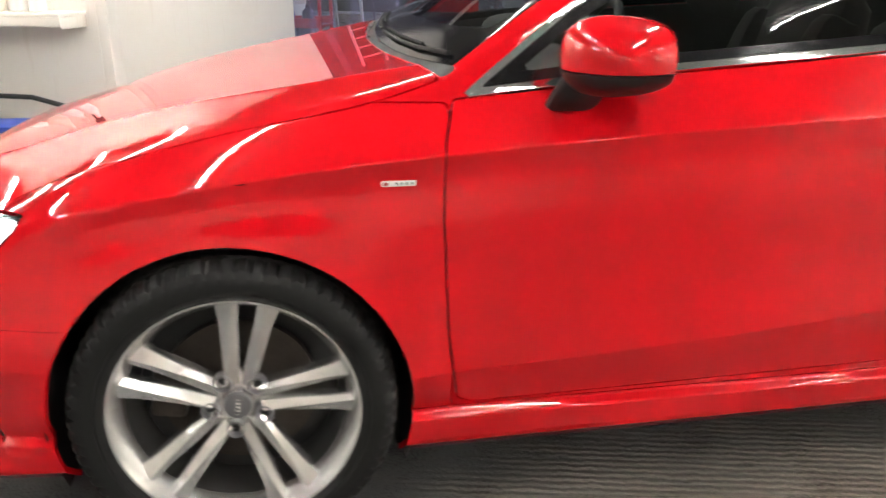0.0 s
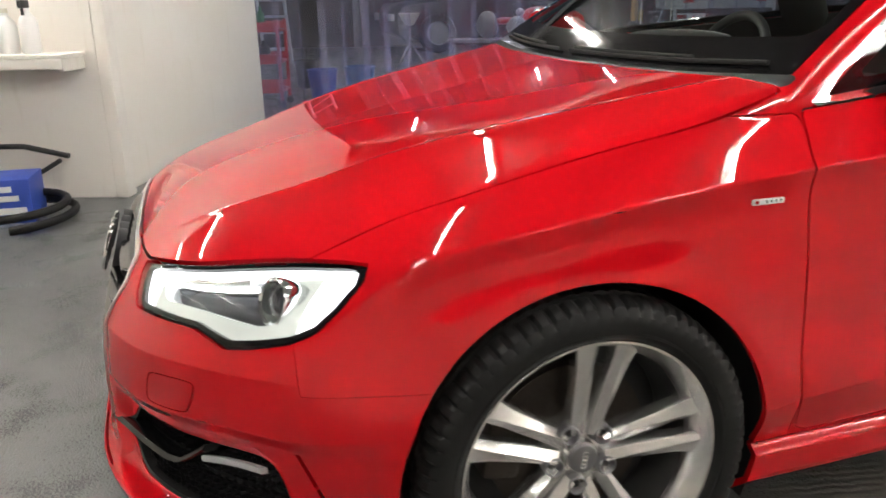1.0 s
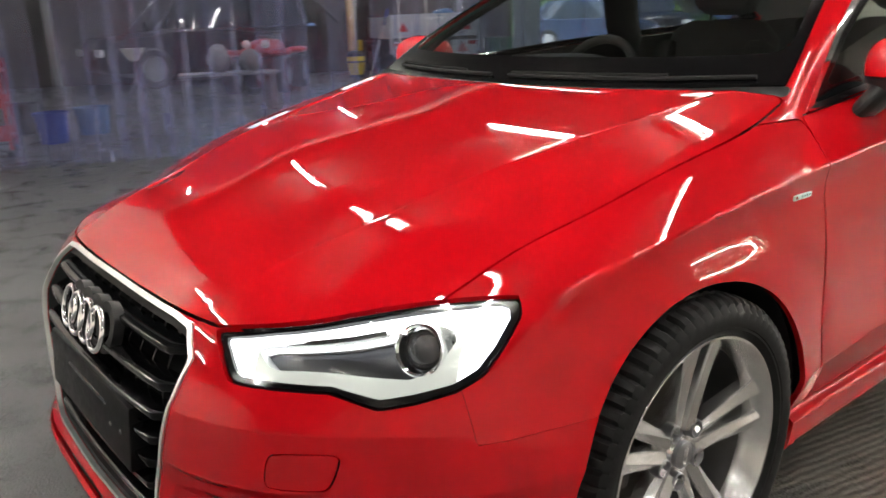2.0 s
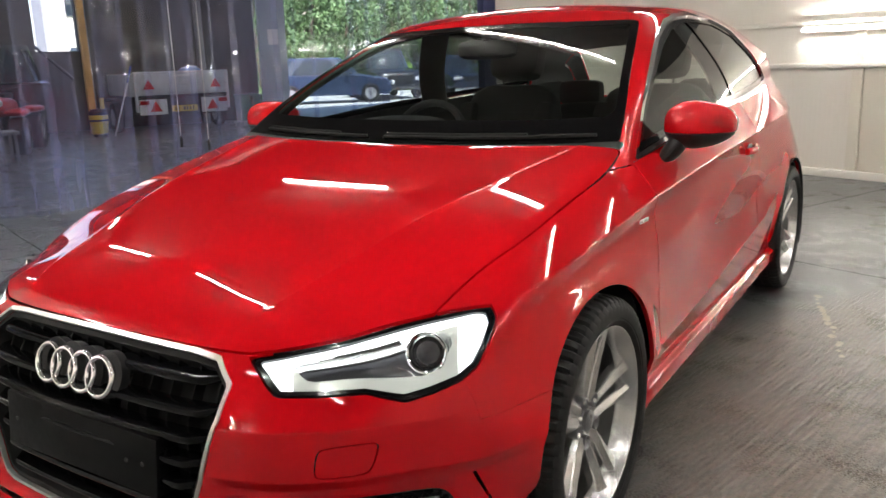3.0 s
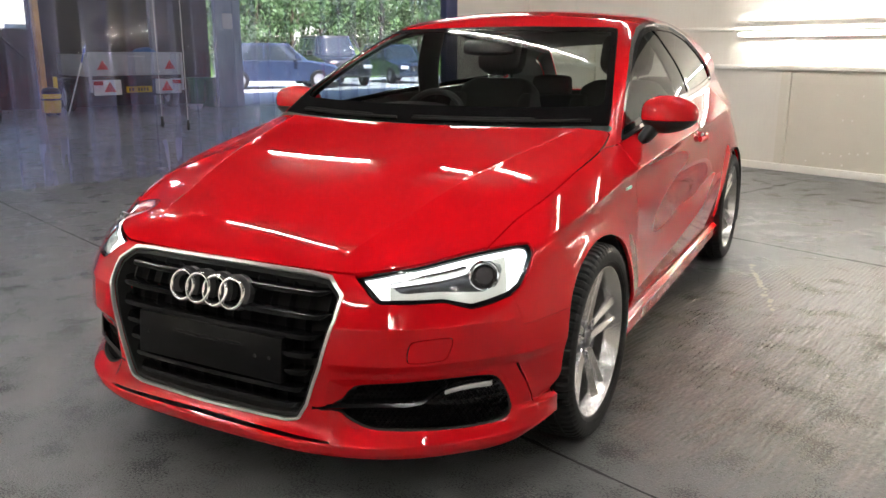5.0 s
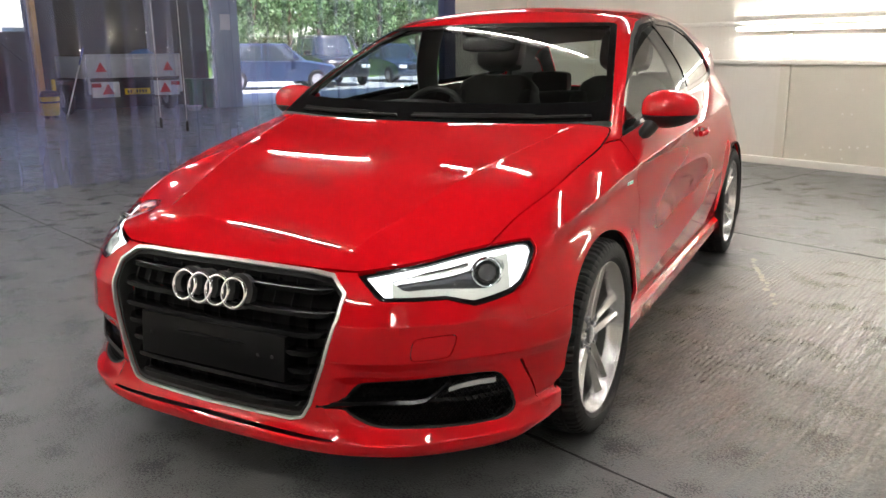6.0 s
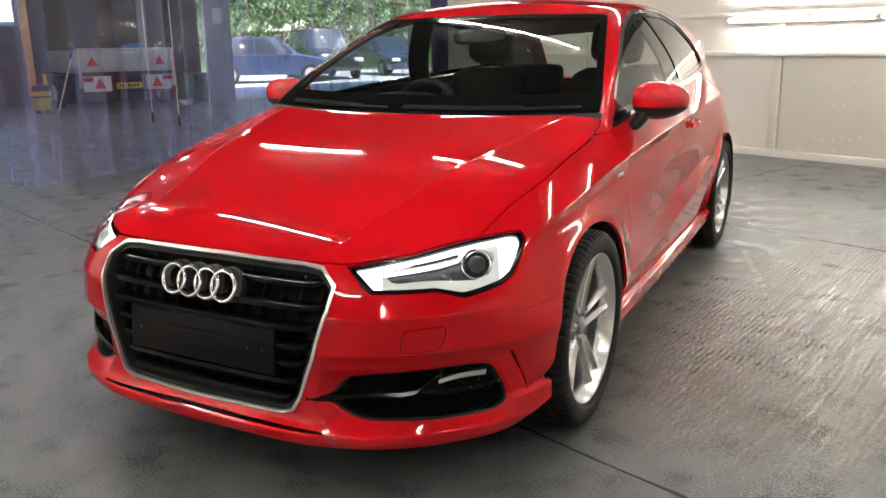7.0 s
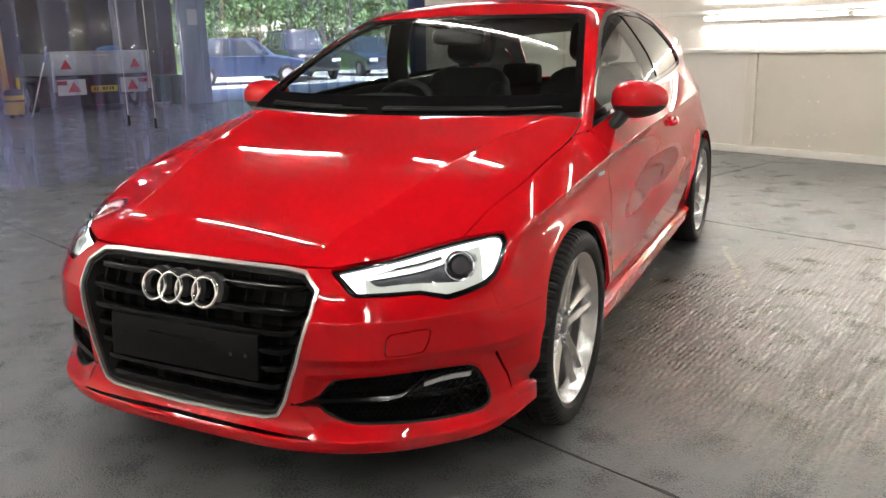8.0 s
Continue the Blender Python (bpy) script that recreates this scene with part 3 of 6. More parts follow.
car = tagged(empty("car"), "glossy red three-door hatchback car parked on the painted concrete floor", "car")
AXLE_F, AXLE_R, HUB_Z, ARCH = 0.0, 2.601, 0.318, 0.347
skin = shell()
for crease in (
    lambda p: np.where((np.abs(p[:, 0]) > 0.6) & (p[:, 1] > -0.5), p[:, 2] - CREASE_Z(p[:, 1]), 0.06),
    lambda p: np.where((np.abs(p[:, 0]) > 0.7) & (p[:, 1] > 0.35) & (p[:, 1] < 2.3), p[:, 2] - LOW_Z(p[:, 1]), 0.06),
    lambda p: np.where((p[:, 2] > 0.63) & (p[:, 1] < 0.36), np.abs(p[:, 0]) - hood_line(p[:, 1]), 0.06),
):
    for level in (-0.010, -0.004, 0.004, 0.010):
        skin = score(skin, lambda p: crease(p) - level)


# ---- cuts through the skin ----
def outline(points, pick, reach=None):
    """The signed distance to a closed outline, in the two coordinates that pick() takes from the points."""
    a = np.array(points, float)
    b = np.roll(a, -1, 0)
    lo, hi = a.min(0) - 0.06, a.max(0) + 0.06

    def cut(p):
        q = pick(p)
        near = ((q > lo) & (q < hi)).all(1)
        if reach is not None:
            near &= reach(p)
        d = np.full(len(p), 0.06)
        n = q[near]
        best, inside = np.full(len(n), 9.0), np.zeros(len(n), bool)
        for s, e in zip(a, b):
            v, w = e - s, n - s
            k = np.clip((w @ v) / max(v @ v, 1e-12), 0, 1)
            best = np.minimum(best, np.hypot(*(w - k[:, None] * v).T))
            if s[1] != e[1]:
                cross = ((s[1] <= n[:, 1]) != (e[1] <= n[:, 1])) & (n[:, 0] < s[0] + (n[:, 1] - s[1]) / (e[1] - s[1]) * v[0])
                inside ^= cross
        d[near] = np.where(inside, -best, np.minimum(best, 0.06))
        return d
    return cut


def grown(cut, by):
    return lambda p: cut(p) - by


def rounded(points, turns=2, cut=0.25):
    """Cuts a polygon's corners."""
    for _ in range(turns):
        points = [((1 - k) * a[0] + k * b[0], (1 - k) * a[1] + k * b[1]) for a, b in zip(points, points[1:] + points[:1]) for k in (cut, 1 - cut)]
        cut = 0.25
    return points


def finer(mesh, turns=2):
    """The same piece of skin in smaller faces."""
    bm = bmesh.new()
    vs = [bm.verts.new(q) for q in mesh[0]]
    for f in mesh[1]:
        try:
            bm.faces.new([vs[i] for i in f])
        except ValueError:
            pass
    for _ in range(turns):
        bmesh.ops.subdivide_edges(bm, edges=bm.edges[:], cuts=1, use_grid_fill=True)
    bm.verts.index_update()
    p = np.array([v.co[:] for v in bm.verts])
    fs = [tuple(v.index for v in f.verts) for f in bm.faces]
    bm.free()
    return settle(p, 2), fs


def front_view(p):
    return np.stack([np.abs(p[:, 0]), p[:, 2]], 1)


def corner_view(p):
    return np.stack([np.abs(p[:, 0]) + 0.7 * p[:, 1], p[:, 2]], 1)


def side_view(p):
    return p[:, 1:]


def at_front(p):
    return p[:, 1] < -0.3


def at_side(p):
    return np.abs(p[:, 0]) > 0.5


GRILLE_HALF = [(0.0, 0.654), (0.30, 0.651), (0.362, 0.646), (0.414, 0.608), (0.413, 0.55), (0.378, 0.43), (0.336, 0.312), (0.312, 0.272), (0.275, 0.263), (0.0, 0.257)]
CUT_GRILLE = outline([(-0.1, 0.654)] + GRILLE_HALF[1:9] + [(-0.1, 0.257)], front_view, at_front)
LAMP = [(-0.074, 0.650), (0.056, 0.668), (0.203, 0.684), (0.358, 0.697), (0.462, 0.705), (0.512, 0.706), (0.521, 0.685), (0.500, 0.648), (0.470, 0.612), (0.426, 0.593), (0.357, 0.580), (0.290, 0.572), (0.241, 0.584), (0.200, 0.594), (0.049, 0.594), (-0.006, 0.594), (-0.028, 0.609), (-0.052, 0.632)]
CUT_LAMP = outline(LAMP, corner_view, at_front)
LAMP_IN = [(-0.052, 0.6475), (0.056, 0.6635), (0.203, 0.6795), (0.358, 0.692), (0.462, 0.7005), (0.494, 0.700), (0.502, 0.683), (0.483, 0.648), (0.458, 0.620), (0.418, 0.603), (0.350, 0.592), (0.290, 0.585), (0.245, 0.594), (0.2, 0.603), (0.049, 0.604), (0.003, 0.604), (-0.014, 0.617), (-0.034, 0.635)]
CUT_LAMP_IN = outline(LAMP_IN, corner_view, at_front)
FOG = [(0.345, 0.309), (0.41, 0.322), (0.437, 0.365), (0.473, 0.377), (0.625, 0.388), (0.739, 0.384), (0.757, 0.370), (0.787, 0.290), (0.779, 0.254), (0.741, 0.243), (0.557, 0.252), (0.491, 0.254), (0.431, 0.277), (0.41, 0.300)]
CUT_FOG = outline(rounded(FOG, 1), front_view, at_front)
SLOT = [(-0.1, 0.240), (0.25, 0.236), (0.40, 0.231), (0.43, 0.226), (0.25, 0.228), (-0.1, 0.231)]
CUT_SLOT = outline(SLOT, front_view, at_front)
CUT_GILL = outline([(-0.502, 0.410), (-0.495, 0.410), (-0.442, 0.292), (-0.436, 0.270), (-0.441, 0.270), (-0.449, 0.292)], side_view, at_side)
CUT_WASHER = outline(rounded([(0.586, 0.444), (0.592, 0.503), (0.681, 0.508), (0.667, 0.446)], 2, 0.12), front_view, at_front)
WINDOW = [(0.445, 0.905), (0.50, 0.949), (0.57, 1.001), (0.665, 1.070), (0.77, 1.129), (0.92, 1.203), (1.06, 1.264), (1.235, 1.318), (1.40, 1.344), (1.56, 1.356), (1.85, 1.351), (2.12, 1.306), (2.38, 1.212), (2.60, 1.105), (2.66, 1.073), (2.665, 1.060), (2.64, 1.052), (2.56, 1.044), (2.3, 1.028), (2.0, 1.014), (1.7, 1.000), (1.32, 0.982), (0.87, 0.950), (0.65, 0.928)]
CUT_WINDOW = outline(WINDOW, side_view, lambda p: np.abs(p[:, 0]) > 0.45)
DOOR = [(0.436, 0.905), (0.412, 0.83), (0.407, 0.70), (0.416, 0.46), (0.436, 0.31), (0.47, 0.296), (1.60, 0.312), (1.70, 0.34), (1.80, 0.50), (1.82, 0.70), (1.79, 0.90), (1.74, 1.001), (1.70, 0.998), (1.32, 0.979), (0.87, 0.947), (0.65, 0.925)]
CUT_DOOR = outline(DOOR, side_view, at_side)


def cut_arch(p):
    r = np.minimum(np.hypot(p[:, 1] - AXLE_F, p[:, 2] - 0.315), np.hypot(p[:, 1] - AXLE_R, p[:, 2] - 0.315))
    return np.maximum(r - ARCH, 0.55 - np.abs(p[:, 0]))


def cut_hood(p):
    a = np.abs(p[:, 0])
    lead = 0.655 + 0.155 * np.maximum(a - 0.42, 0)
    f = np.maximum(a - HOOD_EDGE(p[:, 1]), p[:, 1] - HOOD_REAR(a) + 0.004)
    return np.maximum(np.maximum(f, lead - p[:, 2]), p[:, 1] - 0.6)


SCREEN_SIDE = curve((0.36, 0.418, 0.516, 0.68, 0.874, 1.05, 1.2), (0.748, 0.734, 0.712, 0.667, 0.613, 0.563, 0.52))
SCREEN_TOP = curve((0.0, 0.2, 0.35, 0.50, 0.6), (1.057, 1.059, 1.064, 1.088, 1.108))


def cut_screen(p):
    a = np.abs(p[:, 0])
    f = np.maximum(a - SCREEN_SIDE(p[:, 1]), p[:, 1] - SCREEN_TOP(a))
    return np.maximum(np.maximum(f, HOOD_REAR(a) + 0.028 - p[:, 1]), 0.8 - p[:, 2])


def cut_clear(p):
    """The see-through middle of the windscreen, inside its black border."""
    a = np.abs(p[:, 0])
    f = np.maximum(a - SCREEN_SIDE(p[:, 1]) + 0.028, p[:, 1] - SCREEN_TOP(a) + 0.045)
    f = soft_max(f, HOOD_REAR(a) + 0.125 - p[:, 1], 0.05)
    return f


def cut_cowl(p):
    a = np.abs(p[:, 0])
    return np.maximum(np.maximum(HOOD_REAR(a) - p[:, 1], a - 0.742), np.maximum(p[:, 1] - HOOD_REAR(a) - 0.03, 0.8 - p[:, 2]))


def cut_seam(p):
    """The bumper: below the wing's lower seam, and ahead of the lamp's outer end."""
    a = np.maximum(p[:, 2] - 0.515, p[:, 1] + 0.24)
    b = p[:, 1] + 0.487
    return np.minimum(a, b)


def sides(mesh):
    """Both halves, the near one (x above zero) first."""
    b, a = split(mesh, lambda p: p[:, 0])
    return a, b


_, skin = split(skin, cut_arch)
_, skin = split(skin, CUT_GRILLE)
lenses, skin = split(skin, CUT_LAMP, 0.004)
belly, skin = split(skin, lambda p: p[:, 2] - 0.176)
hood, skin = split(skin, cut_hood, 0.004)
bumper, skin = split(skin, lambda p: np.maximum(cut_seam(p), p[:, 1] - 0.2), 0.0007)
bumper = finer(bumper, 1)
for height in (0.435, 0.441, 0.532, 0.538):
    bumper = score(bumper, lambda p: np.where((np.abs(p[:, 0]) > 0.37) & (p[:, 1] < -0.45), p[:, 2] - height, 0.06))
fogs, bumper = split(bumper, CUT_FOG)
_, bumper = split(bumper, CUT_SLOT)
_, bumper = split(bumper, CUT_GILL)
screen, skin = split(skin, cut_screen, 0.002)
cowl, skin = split(skin, cut_cowl)
windows, skin = split(skin, CUT_WINDOW)
doors, skin = split(skin, CUT_DOOR, 0.0035)
sills, skin = split(skin, lambda p: np.maximum(np.maximum(p[:, 2] - 0.289, 0.30 - p[:, 1]), p[:, 1] - 2.30), 0.003)
wings, skin = split(skin, lambda p: np.maximum(p[:, 1] - 0.425, np.maximum(p[:, 2] - 0.90, 0.5 - np.abs(p[:, 0]))), 0.003)
glass_back, skin = split(skin, lambda p: np.maximum(np.maximum(np.abs(p[:, 0]) - 0.50, 2.99 - p[:, 1]), 0.96 - p[:, 2]), 0.004)
tail_lamps, skin = split(skin, outline([(0.38, 0.80), (0.40, 0.92), (0.72, 0.93), (0.80, 0.80)], front_view, lambda p: p[:, 1] > 3.0), 0.004)
bumper_rear, skin = split(skin, lambda p: np.maximum(p[:, 2] - 0.56, 2.95 - p[:, 1]), 0.004)
tailgate, skin = split(skin, lambda p: np.maximum(np.abs(p[:, 0]) - 0.60, 3.0 - p[:, 1]), 0.004)
roof, skin = split(skin, lambda p: np.maximum(np.abs(p[:, 0]) - 0.535, np.maximum(1.02 - p[:, 1], 1.22 - p[:, 2])), 0.002)

panel("bonnet", hood, M_RED, car, label="red bonnet with two pressed creases")
panel("roof", roof, M_RED, car)
washers, bumper = split(bumper, CUT_WASHER, 0.002)
panel("front_bumper", bumper, M_RED, car)
for piece in sides(washers):
    panel("washer_cover", piece, M_RED, car)
panel("rear_bumper", bumper_rear, M_RED, car)
panel("tailgate", tailgate, M_RED, car)
panel("rear_window", glass_back, M_SIDEGLASS, car, 0.004)
panel("cowl", cowl, M_BLACK, car)
panel("underbody", belly, M_BLACK, car)
for name, both in (("front_wing", wings), ("door", doors), ("sill", sills), ("body_side", skin)):
    for piece in sides(both):
        panel(name, piece, M_RED, car)
        if name in ("door", "body_side"):
            panel("inner_trim", piece, M_CABIN, car, 0.0, lift=-0.018)
panel("inner_trim", tailgate, M_CABIN, car, 0.0, lift=-0.018)
panel("inner_trim", roof, M_CABIN, car, 0.0, lift=-0.018)
for piece in sides(tail_lamps):
    panel("tail_lamp", piece, M_TAIL, car)
clear, border = split(screen, cut_clear)
windscreen = panel("windscreen", clear, M_GLASS, car, 0.005, "clear windscreen glass")
panel("screen_border", border, M_BORDER, windscreen, 0.005, "black printed border of the windscreen")

# side windows: a bright strip, a black frame, the panes
windows, strips = split(windows, lambda p: CUT_WINDOW(p) + 0.013)
panes, frames = split(windows, lambda p: np.maximum(CUT_WINDOW(p) + 0.034, 0.022 - np.abs(p[:, 1] - 1.70 - (1.0 - p[:, 2]) * 0.62)))
for strip_half, frame_half, pane_half in zip(sides(strips), sides(frames), sides(panes)):
    fr = panel("window_frame", frame_half, M_GLOSS, car, 0.01, lift=-0.004)
    panel("window_strip", strip_half, M_CHROME, car, 0.012, "bright metal strip round the side windows", lift=0.004)
    ahead, behind = split(pane_half, lambda p: p[:, 1] - 1.70 - (1.0 - p[:, 2]) * 0.62)
    panel("door_window", ahead, M_SIDEGLASS, fr, 0.004, lift=-0.008)
    panel("quarter_window", behind, M_PRIVACY, fr, 0.004, lift=-0.008)


# ---- solids of turning and sweeping ----
def lathe(bm, profile, segments=96, m=None, shape=None):
    """Turns (radius, height) round the z axis; shape(angle index, knot index, r, h) may change a knot."""
    rings = []
    for i in range(segments):
        a = 2 * math.pi * i / segments
        ring = []
        for k, (r, h) in enumerate(profile):
            if shape:
                r, h = shape(i, k, r, h)
            v = Vector((r * math.cos(a), r * math.sin(a), h))
            ring.append(bm.verts.new(m @ v if m is not None else v))
        rings.append(ring)
    for i in range(segments):
        for k in range(len(profile) - 1):
            a, b = rings[i], rings[(i + 1) % segments]
            bm.faces.new((a[k], b[k], b[k + 1], a[k + 1]))
    return rings


def sweep(bm, path, section, closed=False):
    """Sweeps a closed section of (side, up) round a path of (place, side axis, up axis)."""
    rings = [[bm.verts.new(p + s * a + u * b) for s, u in section] for p, a, b in path]
    n = len(section)
    last = len(rings) if closed else len(rings) - 1
    for i in range(last):
        r, q = rings[i], rings[(i + 1) % len(rings)]
        for k in range(n):
            bm.faces.new((r[k], r[(k + 1) % n], q[(k + 1) % n], q[k]))
    if not closed:
        bm.faces.new(rings[0][::-1])
        bm.faces.new(rings[-1])
    bmesh.ops.recalc_face_normals(bm, faces=bm.faces[:])
    return rings


def ellipse(a, b, n=12):
    return [(a * math.cos(2 * math.pi * i / n), b * math.sin(2 * math.pi * i / n)) for i in range(n)]


def tube(bm, points, radius, n=10):
    """A round bar through points."""
    pts = [Vector(p) for p in points]
    path = []
    for i, p in enumerate(pts):
        d = (pts[min(i + 1, len(pts) - 1)] - pts[max(i - 1, 0)]).normalized()
        a = d.cross(Vector((0, 0, 1)) if abs(d.z) < 0.9 else Vector((1, 0, 0))).normalized()
        path.append((p, a, d.cross(a)))
    return sweep(bm, path, ellipse(radius, radius, n))


def prism(bm, points, depth, m, bevel=0.0):
    """A polygon in the xy plane with a thickness along z."""
    lo = [bm.verts.new((x, y, 0)) for x, y in points]
    hi = [bm.verts.new((x, y, depth)) for x, y in points]
    n = len(points)
    fs = [bm.faces.new(lo[::-1]), bm.faces.new(hi)]
    fs += [bm.faces.new((lo[i], lo[(i + 1) % n], hi[(i + 1) % n], hi[i])) for i in range(n)]
    vs = lo + hi
    if bevel:
        top_edges = list(fs[1].edges)
        got = bmesh.ops.bevel(bm, geom=top_edges, offset=bevel, segments=2, affect="EDGES")
        vs = list({v for f in got["faces"] for v in f.verts} | {v for v in vs if v.is_valid})
    bmesh.ops.transform(bm, matrix=m, verts=vs)


# ---- wheels ----
TYRE_R, RIM_R = 0.318, 0.242


def build_wheel():
    """A wheel whose axle is the z axis, its outer face towards +z, its middle plane at z = 0."""
    wheel = empty("wheel")
    bm = bmesh.new()
    prof = [(0.232, -0.10), (0.245, -0.108), (0.285, -0.113), (0.303, -0.108), (0.311, -0.098)]
    for z in (-0.065, -0.025, 0.025, 0.065):
        prof += [(0.3165, z - 0.007), (0.309, z - 0.004), (0.309, z + 0.004), (0.3165, z + 0.007)]
    prof += [(0.312, 0.096), (0.304, 0.107), (0.290, 0.113), (0.276, 0.1145), (0.262, 0.112), (0.2615, 0.1105), (0.2565, 0.1105), (0.252, 0.107), (0.2445, 0.1005), (0.240, 0.092)]
    n = len(prof)

    def tread(i, k, r, h):
        if i % 4 == 0 and (k in (4, 5) or k in (n - 11, n - 10, n - 9)):
            return r - 0.007, h * 0.995
        if i % 4 == 2 and 6 < k < n - 12 and abs(r - 0.3165) < 0.001:
            return r - 0.003, h
        return r, h
    lathe(bm, prof, 288, shape=tread)
    part("tyre", bm, M_RUBBER, wheel, "black low-profile tyre", angle=28)
    bm = bmesh.new()
    lathe(bm, [(0.205, -0.09), (0.222, -0.085), (0.222, 0.04), (0.226, 0.066), (0.232, 0.082), (0.2375, 0.091), (0.2425, 0.0945), (0.2445, 0.100), (0.2425, 0.1035), (0.238, 0.103), (0.2345, 0.0975), (0.229, 0.088), (0.222, 0.074), (0.214, 0.058), (0.2135, 0.050)], 128)
    rim = part("rim", bm, M_ALLOY, wheel, "silver alloy rim with five twin spokes")
    # the barrel's colour carries the shade behind the spokes
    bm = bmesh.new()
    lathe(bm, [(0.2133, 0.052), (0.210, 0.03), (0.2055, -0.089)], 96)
    part("rim_barrel", bm, M_BARREL, rim, "inner barrel of the rim, darkened for the shade behind the spokes")
    for i in range(5):
        for sign in (-1, 1):
            bm = bmesh.new()
            # each spoke: a tapered bar with a raised ridge, running outwards and up to the rim's lip
            rings = []
            for s in np.linspace(0, 1, 9):
                r = 0.045 + s * (0.226 - 0.045)
                mid = sign * (0.0165 + 0.0175 * s + 0.006 * s * s)
                half = 0.0150 + 0.0050 * s + 0.004 * max(0, s - 0.75) * 4
                lift = 0.063 + 0.022 * s ** 1.4
                deep = 0.040 - 0.008 * s
                ridge = sign * (0.45 - 0.9 * s) * half
                pts = [(mid - half, lift - deep), (mid - half * 1.0, lift - 0.013), (mid - half * 0.90, lift - 0.0095), (mid + ridge, lift), (mid + half * 0.90, lift - 0.006), (mid + half * 1.0, lift - 0.010), (mid + half, lift - deep)]
                rings.append([bm.verts.new((r, y, z)) for y, z in pts])
            for a, b in zip(rings, rings[1:]):
                for k in range(6):
                    bm.faces.new((a[k], b[k], b[k + 1], a[k + 1]))
                bm.faces.new((a[6], b[6], b[0], a[0]))
            bm.faces.new(rings[0][::-1])
            bm.faces.new(rings[-1])
            bmesh.ops.recalc_face_normals(bm, faces=bm.faces[:])
            bmesh.ops.rotate(bm, verts=bm.verts[:], matrix=Matrix.Rotation(math.pi / 2 + i * 2 * math.pi / 5, 3, "Z"))
            part("spoke", bm, M_ALLOY, rim, angle=24)
    bm = bmesh.new()

    def hub_shape(i, k, r, h):
        if k in (2, 3, 4, 5):
            return r * (1.0 + 0.07 * math.cos(5 * (2 * math.pi * i / 80 - math.pi / 2))), h
        return r, h
    lathe(bm, [(0.0005, 0.058), (0.030, 0.058), (0.034, 0.050), (0.058, 0.046), (0.068, 0.040), (0.071, 0.030), (0.064, -0.02), (0.03, -0.03)], 80, shape=hub_shape)
    hub = part("hub", bm, M_ALLOY, wheel)
    bm = bmesh.new()
    lathe(bm, [(0.0005, 0.0685), (0.020, 0.068), (0.026, 0.066), (0.0275, 0.063), (0.0275, 0.058)], 48)
    part("centre_cap", bm, M_CAP, wheel, "grey centre cap with a ring emblem")
    for k in range(4):
        bm = bmesh.new()
        lathe(bm, [(0.0052 + 0.0009 * math.cos(a), 0.0687 + 0.0009 * math.sin(a)) for a in np.linspace(0, 2 * math.pi, 9)], 24, m=Matrix.Translation((0, (k - 1.5) * 0.0078, 0)))
        part("emblem_ring", bm, M_CHROME, hub)
    for i in range(5):
        a = math.pi / 2 + (i + 0.5) * 2 * math.pi / 5
        m = Matrix.Translation((0.056 * math.cos(a), 0.056 * math.sin(a), 0))
        bm = bmesh.new()
        lathe(bm, [(0.0185, 0.040), (0.0185, 0.062), (0.0165, 0.0645), (0.0148, 0.062), (0.0140, 0.047), (0.0005, 0.047)], 28, m=m)
        part("bolt_seat", bm, M_CAP, hub)
        bm = bmesh.new()
        bmesh.ops.create_cone(bm, cap_ends=True, segments=6, radius1=0.009, radius2=0.008, depth=0.018, matrix=m @ Matrix.Translation((0, 0, 0.046)))
        part("wheel_bolt", bm, M_BLACK, hub)
    bm = bmesh.new()
    lathe(bm, [(0.05, 0.0), (0.156, 0.0), (0.156, -0.022), (0.05, -0.022), (0.05, 0.0)], 64)
    part("brake_disc", bm, M_DISC, wheel, "grey brake disc with light surface rust", angle=30)
    bm = bmesh.new()
    lathe(bm, [(0.0005, -0.03), (0.20, -0.03), (0.205, -0.09)], 48)
    part("brake_shield", bm, M_BLACK, wheel)
    bm = bmesh.new()
    add_box(bm, (-0.17, -0.06, -0.06), (-0.10, 0.06, 0.025), bevel=0.012)
    part("brake_caliper", bm, M_DISC, wheel)
    return wheel


first_wheel = build_wheel()
for x, y, turn in ((0.765, AXLE_F, 1), (-0.765, AXLE_F, -1), (0.735, AXLE_R, 1), (-0.735, AXLE_R, -1)):
    # axle along x, the outer face away from the car, one pair of spokes upright
    axis = Matrix(((0, 0, turn), (turn, 0, 0), (0, 1, 0))).to_4x4()
    m = Matrix.Translation((x, y, HUB_Z)) @ axis @ Matrix.Rotation(radians(-9 * turn if y == AXLE_F else 20), 4, "Z")
    w = first_wheel if (x, y) == (0.765, AXLE_F) else copy_thing(first_wheel, m)
    w.matrix_basis = m
    w.parent = car
for y in (AXLE_F, AXLE_R):
    for sx in (-1, 1):
        bm = bmesh.new()
        path = [(Vector((0, y + (ARCH + 0.012) * math.cos(a), 0.315 + (ARCH + 0.012) * math.sin(a)))) for a in np.linspace(-0.4, math.pi + 0.4, 40)]
        rows = [[bm.verts.new((sx * w, p.y, p.z)) for p in path] for w in (0.845, 0.80, 0.56)]
        hub_v = bm.verts.new((sx * 0.56, y, 0.315))
        for a, b in zip(rows, rows[1:]):
            for k in range(len(path) - 1):
                bm.faces.new((a[k], a[k + 1], b[k + 1], b[k]))
        for k in range(len(path) - 1):
            bm.faces.new((rows[2][k], rows[2][k + 1], hub_v))
        part("arch_liner", bm, M_LINER, car)


